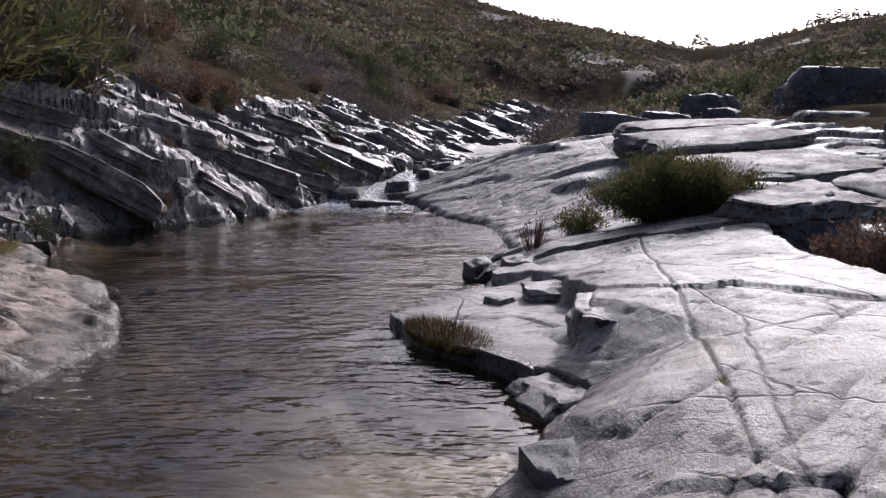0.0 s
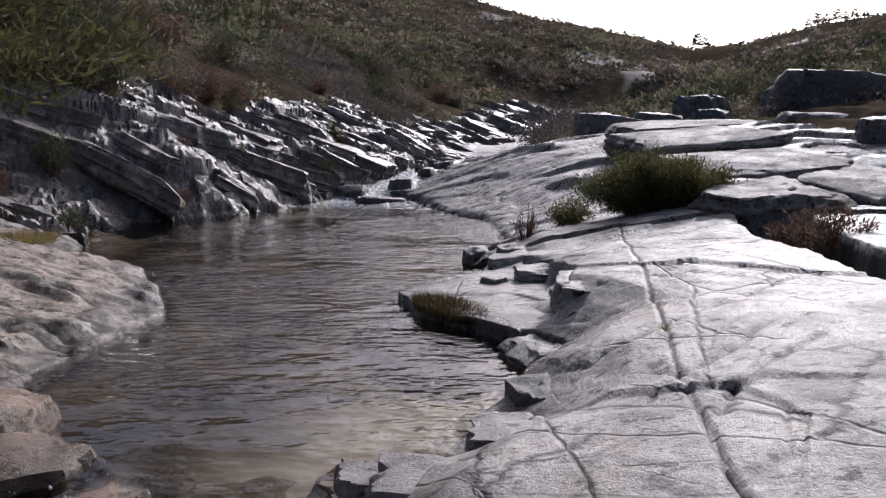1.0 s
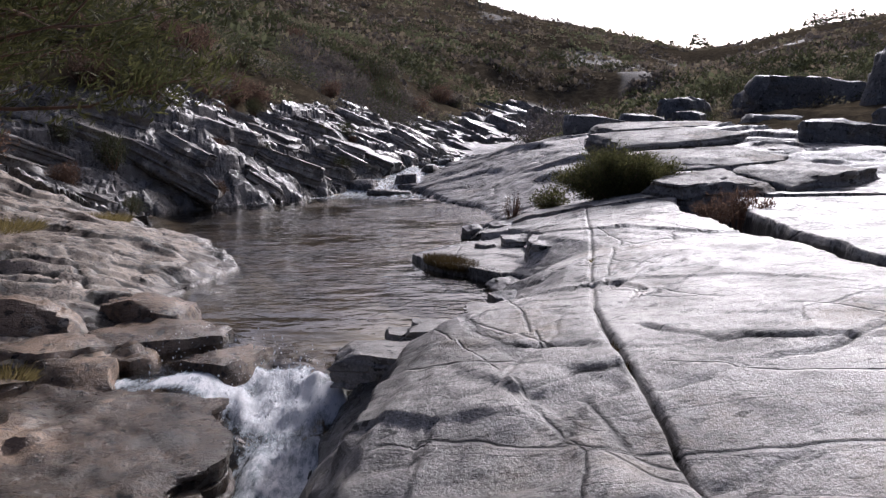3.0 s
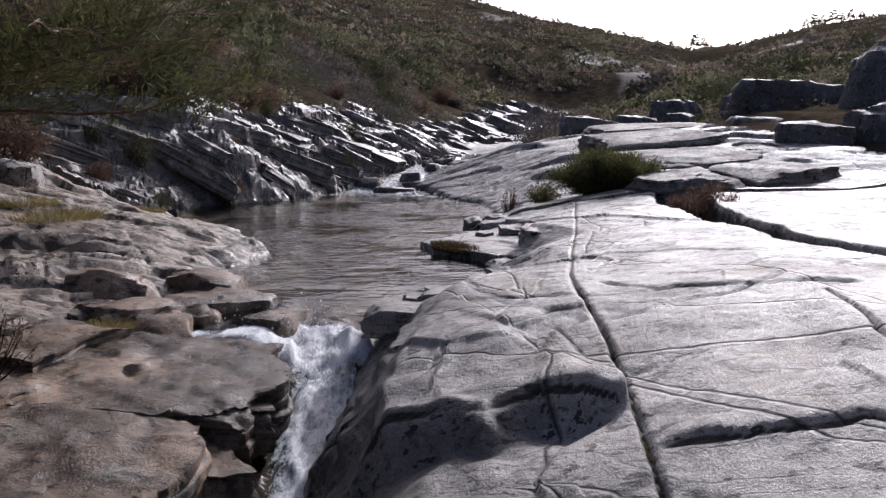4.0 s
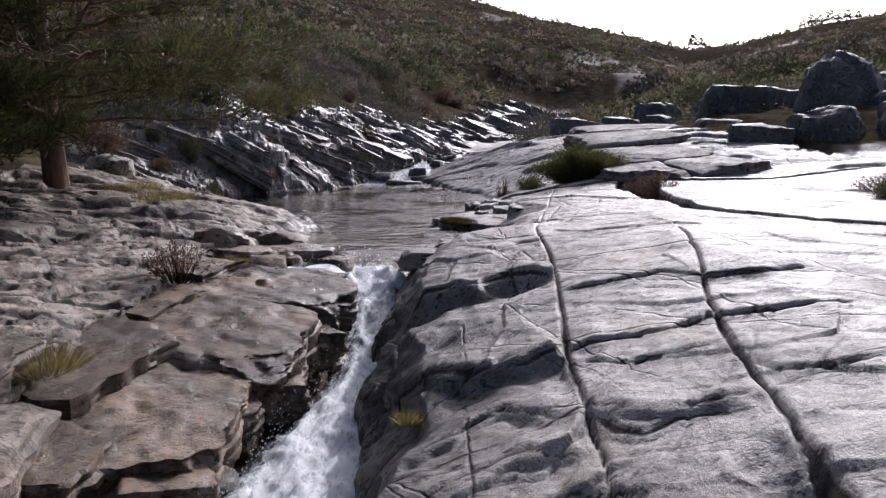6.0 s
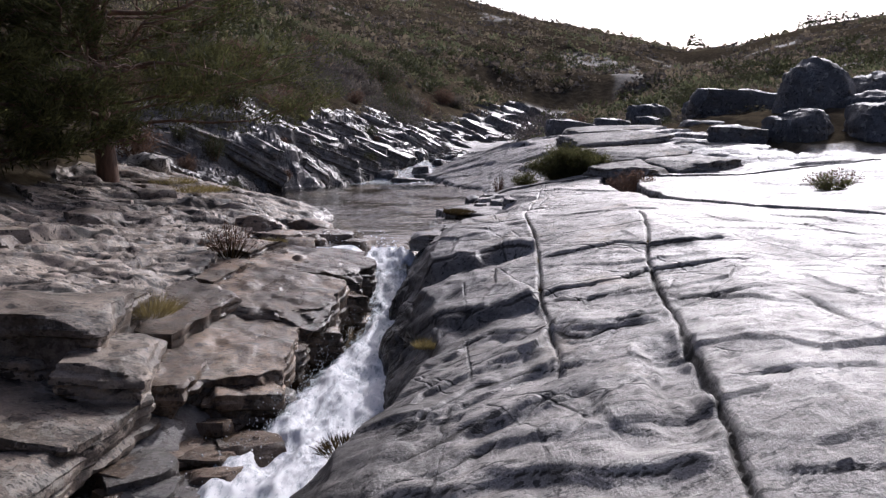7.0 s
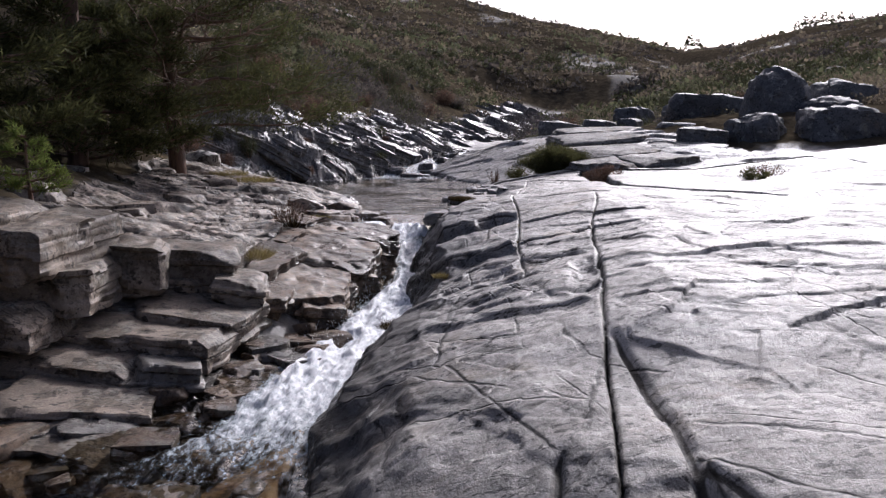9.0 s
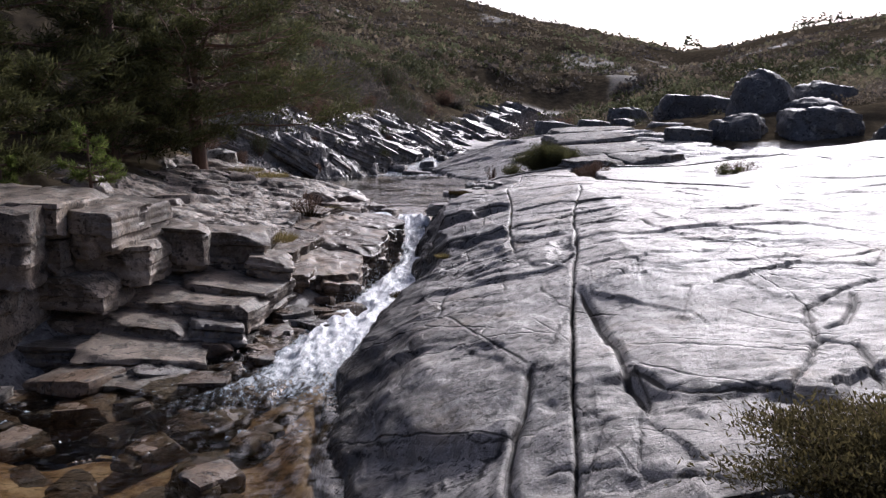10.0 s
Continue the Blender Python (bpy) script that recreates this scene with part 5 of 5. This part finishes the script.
def bush_thing(w, d, h, mat, count, leaf, seed, label, name="bush", category="bush", sparse=False, stem_mat=None, stems_n=22, scatter=.075):
    rng = np.random.default_rng(seed)
    base = new(name)
    stems, tips = [], []
    for k in range(stems_n if not sparse else 40):
        a, r = rng.uniform(0, 2 * np.pi), np.sqrt(rng.uniform(0, 1))
        tip = np.array([np.cos(a) * r * w / 2, np.sin(a) * r * d / 2, h * (1 - .55 * r * r) * rng.uniform(.72, 1.05)])
        root = np.array([tip[0] * .2, tip[1] * .2, -.08])
        bend = (root + tip) / 2 + np.array([tip[0] * .12, tip[1] * .12, h * .05]) + rng.normal(size=3) * .03 * w
        ts = np.linspace(0, 1, 6)[:, None]
        pts = root * (1 - ts) ** 2 + 2 * bend * ts * (1 - ts) + tip * ts ** 2
        stems.append(tube(pts, np.linspace(.012, .003, 6) * max(.6, h), 4))
        tips.append(pts)
    v, f = join(stems)
    mesh_ob("woody_base", v, f, stem_mat or m_bark, base, "thin brown branching wood")
    pts = np.array(tips)
    k = rng.integers(0, len(pts), count)
    t = rng.uniform(.2 if not sparse else .5, 1, count) * 4.999
    i = t.astype(int)
    at = pts[k, i] + (pts[k, np.minimum(i + 1, 5)] - pts[k, i]) * (t - i)[:, None]
    at = at + rng.normal(size=(count, 3)) * (scatter if not sparse else .04) * np.array([w, d, h])
    at[:, 2] = np.maximum(at[:, 2], -.02)
    way = rng.normal(size=(count, 3)) * .8 + at / np.array([w, d, h]) * 1.4 + (0, 0, .25)
    v, f = blades(at, way, leaf, leaf * .28, rng)
    mesh_ob("foliage", v, f, mat, base)
    return tagged(base, label, category)


def put(ob, x, y, z=None, yaw=0.0, s=1.0):
    ob.matrix_world = pose(x, y, z_at(x, y) if z is None else z, 0, 0, yaw) @ Matrix.Scale(s, 4)
    return ob


def again(proto, x, y, yaw, s, z=None):
    ob = copy_thing(proto, pose(x, y, z_at(x, y) if z is None else z, 0, 0, yaw))
    ob.scale = (s, s, s)
    return ob


put(bush_thing(2.0, 1.5, .88, m_broom, 42000, .05, 1, "rounded green broom bush growing from the slabs", stems_n=70, scatter=.05), 2.8, 8.8, .58)
put(bush_thing(.7, .6, .42, m_broom, 2600, .05, 2, "low green broom shoot beside the bush"), 1.75, 9.1)
put(bush_thing(2.5, 1.3, .48, m_gorse, 78000, .034, 3, "dense green and brown broom bush on the slab", stems_n=80, scatter=.05), 2.02, -10.8, -.14)
put(bush_thing(1.15, .8, .55, m_heather, 3200, .05, 4, "bare reddish heather in the rock gully", sparse=True), 3.65, 6.1, .36)
put(bush_thing(.7, .6, .45, m_heather, 700, .045, 5, "dry leafless twiggy shrub on the rocks", sparse=True, stem_mat=m_moss), -3.0, .0)
put(bush_thing(.35, .3, .5, m_heather, 160, .04, 6, "dark stump with thin dry twigs", sparse=True), 1.0, 8.15, .3)
put(bush_thing(.6, .5, .25, m_broom, 1400, .05, 7, "small green cushion plant in a crack"), 6.0, 2.7)
put(bush_thing(1.1, .7, .4, m_heather, 700, .05, 8, "dry twiggy shrub on the bright slab", sparse=True), 6.9, 4.3)


def tuft_thing(w, h, mat, count, seed, label):
    rng = np.random.default_rng(seed)
    a, r = rng.uniform(0, 2 * np.pi, count), np.sqrt(rng.uniform(0, 1, count)) * w / 2
    at = np.stack([np.cos(a) * r, np.sin(a) * r, np.full(count, -.02)], 1)
    way = np.stack([np.cos(a) * r / w * 2, np.sin(a) * r / w * 2, rng.uniform(.5, 1.1, count)], 1) + rng.normal(size=(count, 3)) * .25
    v, f = blades(at, way, h * .8, .006, rng)
    return tagged(mesh_ob("grass_tuft", v, f, mat), label, "grass", "bank grass")


for i, (x, y, w, h, mt, lab) in enumerate([
        (-4.9, 4.5, 1.1, .16, m_straw, "yellow-green grass on the rock shelf"), (-5.5, 4.9, .8, .16, m_straw, "yellow-green grass on the rock shelf"),
        (-2.75, 1.1, .36, .13, m_straw, "dry grass tuft above the fall"), (-3.2, -4.0, .45, .28, m_straw, "dry straw tuft between blocks"),
        (-3.35, -4.65, .35, .24, m_straw, "dry straw tuft between blocks"), (-3.0, -2.6, .4, .22, m_straw, "dry straw tuft between blocks"),
        (-.45, -3.1, .13, .10, m_straw, "pale grass hanging at the fall"), (-.95, -4.6, .3, .10, m_moss, "brown moss tuft at the water"),
        (-5.6, 8.6, .9, .2, m_straw, "yellow grass behind the rock shelf"), (-4.6, -4.9, .6, .25, m_straw, "dry straw tuft on the block"),
        (-5.2, -4.4, .9, .3, m_straw, "dry straw tuft on the block"), (-.5, 1.75, .6, .1, m_moss, "brown moss on the weir rock")]):
    t = tuft_thing(w, h, mt, int(1500 * w + 150), 300 + i, lab)
    put(t, x, y, z_at(x, y) + (.25 if i in (9, 10) else .03))
for i, (x, y, w) in enumerate([(.84, .48, .14), (.69, -1.6, .18), (.80, .15, .1), (1.72, -1.9, .12), (.62, -2.7, .12), (1.25, 3.1, .1)]):
    t = tuft_thing(w * .7, .05, m_straw if i % 2 else m_moss, 90, 350 + i, "small grass tuft rooted in a crack of the slab")
    put(t, x, y, z_at(x, y) - .02)
moss = tuft_thing(1.0, .13, m_moss, 5200, 330, "shaggy brown moss mat on the pool shelf")
moss.matrix_world = pose(.03, 5.26, .08, 0, 0, -63) @ Matrix.Diagonal((1, .42, 1.1, 1))

# heath bushes on the left bank and the hillside near by
protos = [bush_thing(1.3, 1.2, .8, m_heather, 1700, .09, 20, "brown heather bush on the bank slope", "heather_bush"),
          bush_thing(1.5, 1.3, 1.0, m_deep, 1800, .09, 21, "dark green broom bush on the bank slope", "broom_bush"),
          bush_thing(1.1, 1.0, .7, m_grey, 1700, .09, 22, "grey-brown heath bush on the bank slope", "heath_bush")]
for p, (x, y) in zip(protos, [(-6.6, 17.5), (-7.6, 15.3), (-8.0, 19.5)]):
    tagged(p, group="bank bushes")
    put(p, x, y)
spots = [(-6.3, 19.0, 1.0, 0), (-5.9, 20.3, .9, 0), (-3.3, 21.6, .55, 1), (-5.2, 13.6, .45, 0), (-7.0, 14.6, 1.5, 1), (-8.4, 15.6, 1.7, 1), (-6.9, 12.2, .7, 1),
         (-7.3, 11.0, .6, 0), (-3.1, 18.9, .5, 1), (-2.8, 20.2, .5, 2), (-6.0, 10.8, .4, 1)]
for k in range(18):
    y = 9 + 7.5 * k / 18
    spots.append((float(left_shore(y)) - random.uniform(2.6, 6.5), y + random.uniform(-.5, .5), random.uniform(.6, 1.2), random.choice((0, 1, 1, 2))))
for k in range(30):
    y = 11 + 13 * k / 30
    near = k % 2 == 0
    spots.append((float(left_shore(y)) - (random.uniform(1.0, 3.0) if near else random.uniform(3.2, 8)), y, random.uniform(.28, .5) if near else random.uniform(.8, 1.3), random.choice((0, 0, 1, 2))))
while len(spots) < 88:
    y = random.uniform(9, 42)
    x = float(left_shore(y)) - random.uniform(2.4, 14)
    if soil_cover(np.array([x]), np.array([y]))[0] > .6:
        spots.append((x, y, random.uniform(.5, 1.25) * (1 + max(0, y - 25) * .02), random.choice((0, 0, 1, 2, 2))))
while len(spots) < 102:
    x, y = random.uniform(6, 24), random.uniform(20, 44)
    if soil_cover(np.array([x]), np.array([y]))[0] > .6:
        spots.append((x, y, random.uniform(.6, 1.4), random.choice((0, 1, 2))))
for k in range(30):
    y = random.uniform(33, 75)
    x = (random.uniform(500, 960) - 784) / 1305 * y if k < 22 else random.uniform(.22, .42) * y
    spots.append((x, y, random.uniform(1.6, 2.8) * (1 if k < 22 else .6), random.choice((0, 1, 2, 2))))
for x, y, sc_, k in spots:
    if y > 22 and soil_cover(np.array([x]), np.array([y]))[0] < .6:
        continue
    again(protos[k], x, y, random.uniform(0, 360), sc_)

# scrub that clothes the hills
def scrub(name, m, r0, r1, small, big, per, seed, label, az0=-.7, az1=.8, dusk=0.0, mat=None, leaf=1.0):
    rng = np.random.default_rng(seed)
    az_ = rng.uniform(az0, az1, m)
    r_ = r0 * (r1 / r0) ** rng.uniform(0, 1, m)
    hx, hy = np.sin(az_) * r_, np.cos(az_) * r_
    patch = fbm(hx * .045, hy * .045, 3, 81)
    ok = ((np.abs(hx - .5 * (left_shore(hy) + right_shore(hy))) > 3.2) | (hy > 48)) & (patch > -.28) & (soil_cover(hx, hy) > .5)
    hx, hy, r_, patch = hx[ok], hy[ok], r_[ok], patch[ok]
    k = len(hx)
    size = (small + (big - small) * rng.uniform(0, 1, k) ** 2) * (.8 + r_ / 300)
    q = rng.normal(size=(k, per, 3))
    q /= np.linalg.norm(q, axis=2, keepdims=True)
    q[:, :, 2] = np.abs(q[:, :, 2]) * .75
    at = np.stack([hx, hy, height(hx, hy) - .12], 1)[:, None] + q * (size[:, None, None] * rng.uniform(.25, .72, (k, per, 1)))
    sizes = np.repeat(size, per)
    v, f = blades(at.reshape(-1, 3), q.reshape(-1, 3) + rng.normal(size=(k * per, 3)) * .6, leaf * sizes * .42 * (18 / per) ** .45, leaf * sizes * .3 * (18 / per) ** .6, rng)
    tone = np.clip(.5 + patch * 1.2 + rng.normal(size=k) * .26 - dusk, 0, 1)
    ob = mesh_ob(name, v, f, mat or m_scrub, smooth_shade=False, attrs={"tone": np.repeat(tone, per * 4)})
    return tagged(ob, label, "scrub", kind="stuff")


scrub("bank_scrub", 1100, 22, 58, .45, 1.3, 75, 77, "brown and green heath scrub on the near slopes", leaf=.65)
scrub("hill_bushes", 420, 26, 120, 1.2, 2.8, 150, 76, "dark rounded shrubs scattered over the heath slope", leaf=.7)
scrub("dark_shrubs", 150, 27, 70, 1.6, 3.8, 1100, 75, "dense grey leafless shrubs above the rocks", -.22, .17, .2, m_dusk, .75)
scrub("green_shrubs", 80, 25, 62, 1.2, 2.8, 1100, 74, "dense dark green broom shrubs above the rocks", -.30, .15, .2, m_deep, .75)
scrub("right_shrubs", 110, 24, 80, 1.0, 2.6, 700, 72, "dark green and brown shrubs behind the boulders", .2, .62, .2, m_deep, .75)
scrub("slope_shrubs", 420, 60, 200, 1.4, 3.4, 120, 73, "dark shrubs dotted over the heath slopes", -.5, .6, .2, m_deep)
scrub("slope_scrub", 2600, 52, 130, .6, 1.7, 24, 79, "brown and green heath scrub on the middle slopes")
scrub("hill_scrub", 11000, 115, 350, .5, 1.3, 7, 78, "brown and green heath scrub on the far hills")


def pine_thing(h, spread, bare, mat, seed, label, limbs=22, needles=900, needle=.16, reach=None, dead=0):
    """trunk, limbs and needle crown; bare: height of the lowest limb; reach: a side to which limbs stretch."""
    rng = np.random.default_rng(seed)
    base = new("pine_tree")
    ts = np.linspace(0, 1, 10)
    trunk = np.stack([.12 * h * .1 * np.sin(ts * 5 + seed), .1 * h * .1 * np.cos(ts * 4), ts * h - .2], 1)
    v, f = tube(trunk, .022 * h * (1 - ts * .9) + .01, 9)
    mesh_ob("trunk", v, f, m_bark, base)
    at, way = [], []
    for k in range(limbs):
        z = bare + (h * .96 - bare) * (k / limbs) ** 1.5
        a = k * 2.4 + rng.uniform(-.4, .4)
        out = spread * (1 - .75 * (z - bare) / (h - bare)) * rng.uniform(.7, 1.15)
        d = np.array([np.cos(a), np.sin(a)])
        if reach is not None:
            out *= 1 + .35 * (d @ np.array(reach))
        root = np.array([np.interp(z, trunk[:, 2], trunk[:, 0]), np.interp(z, trunk[:, 2], trunk[:, 1]), z])
        tt = np.linspace(0, 1, 7)
        sag = rng.uniform(-.12, .12) * out
        limb = np.stack([root[0] + d[0] * out * tt, root[1] + d[1] * out * tt, z + sag * tt + .18 * out * tt ** 2], 1) + rng.normal(size=(7, 3)) * .03 * out * tt[:, None]
        pieces = [tube(limb, np.linspace(.035, .008, 7) * (.5 + h * .06), 5)]
        for j in range(9):
            t0 = rng.uniform(.2, 1)
            o = np.array([np.interp(t0, tt, limb[:, i]) for i in range(3)])
            b_ = a + rng.choice((-1, 1)) * rng.uniform(.5, 1.2)
            ln = out * rng.uniform(.18, .42)
            tw = o + np.stack([np.cos(b_) * ln * tt, np.sin(b_) * ln * tt, ln * .25 * tt ** 2 + rng.normal() * .05 * tt], 1)
            pieces.append(tube(tw[::2], np.linspace(.012, .004, 4) * (.5 + h * .06), 4))
            m = needles // 9
            s_ = rng.uniform(.25, 1.05, m)
            p = np.stack([np.interp(s_, tt, tw[:, i]) for i in range(3)], 1) + rng.normal(size=(m, 3)) * .055 * out * np.array([1, 1, .7])
            at.append(p)
            way.append(rng.normal(size=(m, 3)) * .7 + np.array([np.cos(b_), np.sin(b_), .7]))
        v, f = join(pieces)
        mesh_ob("limb", v, f, m_bark, base)
    for k in range(dead):
        z, a, out = rng.uniform(1.6, 3.6), rng.uniform(-1.25, -.1), spread * rng.uniform(.75, 1.15)
        tt = np.linspace(0, 1, 8)
        limb = np.stack([np.cos(a) * out * tt, np.sin(a) * out * tt, z + rng.uniform(-.1, .5) * out * tt + .12 * np.sin(tt * 6 + k)], 1) + rng.normal(size=(8, 3)) * .05 * tt[:, None]
        pieces = [tube(limb, np.linspace(.05, .012, 8), 6)]
        for j in range(10):
            t0, b_, ln = rng.uniform(.25, 1), a + rng.choice((-1, 1)) * rng.uniform(.4, 1.3), out * rng.uniform(.2, .45)
            o = np.array([np.interp(t0, tt, limb[:, i]) for i in range(3)])
            tw = o + np.stack([np.cos(b_) * ln * tt, np.sin(b_) * ln * tt, ln * rng.uniform(-.3, .6) * tt + .04 * np.sin(tt * 7 + j)], 1)
            pieces.append(tube(tw, np.linspace(.016, .005, 8), 4))
        v, f = join(pieces)
        mesh_ob("dead_limb", v, f, m_dead, base, "bare reddish-brown dead limb")
    v, f = blades(np.concatenate(at), np.concatenate(way), needle, needle * .13, rng)
    mesh_ob("crown", v, f, mat, base)
    return tagged(base, label, "tree")


put(pine_thing(8.5, 2.8, 1.1, m_pine, 41, "dark pine leaning over the stream bank", 40, 1500, .17, (.9, -.2), 8), -6.4, 4.2)
put(pine_thing(9.0, 2.5, .1, m_pine, 42, "dense dark pine on the shaded bank", 34, 1100, .19), -7.6, 2.2)
put(pine_thing(9.0, 2.8, .1, m_pine, 43, "dense dark pine behind the stepped blocks", 34, 1100, .19), -8.4, -1.0)
put(pine_thing(7.0, 2.2, .1, m_pine, 44, "dark pine at the edge of the heath", 28, 900, .2), -9.2, 6.6)
put(pine_thing(3.0, 1.2, .1, m_pine, 48, "young dark pine beside the sapling", 20, 800, .15), -7.2, -3.6)
put(pine_thing(1.15, .45, .35, m_young, 45, "small bright green pine sapling on the bank", 10, 260, .09), -5.3, -3.8, .55)
put(pine_thing(.9, .4, .2, m_young, 46, "small bright green pine sapling on the bank", 9, 300, .09), -6.3, -4.2)
far_tree = put(pine_thing(6.5, 2.6, 1.2, m_pine, 47, "small dark pine on the skyline", 14, 260, .7), 108, 322)
tagged(far_tree, group="skyline pines")
for x, y, sc_ in [(111, 320, .7), (99, 325, .4), (146, 303, .6), (149, 302, .8), (152, 301, .7), (155, 299, .85), (158, 298, .6), (161, 297, .7), (164, 295, .5)]:
    again(far_tree, x, y, x * 40, sc_)

# stones of the lower pool
for i in range(64):
    y = random.uniform(-10.9, -6.4)
    x = random.uniform(float(left_shore(y)) + .1, float(right_shore(y)) - .3)
    a = random.uniform(.14, .65)
    rock(x, y, float(water_level(y)) + random.uniform(-.16, .03), a, a * .8, a * .4, random.uniform(0, 180), (0, 0), 700 + i, m_wet if i % 2 else m_bank,
         label="brown stone in the shallow lower pool", group="lower pool stones", round_=.3, n=9, name="stone", ragged=.1)
for i in range(9):
    y = random.uniform(2.6, 9.5)
    x = random.uniform(float(left_shore(y)) + .05, float(right_shore(y)) - .1)
    a = random.uniform(.12, .3)
    rock(x, y, float(water_level(y)) - random.uniform(.24, .34), a * 1.2, a, a * .4, random.uniform(0, 180), (0, 0), 1000 + i, m_wet,
         label="brown stone under the clear pool water", group="pool bed stones", round_=.3, n=9, name="stone", ragged=.1)
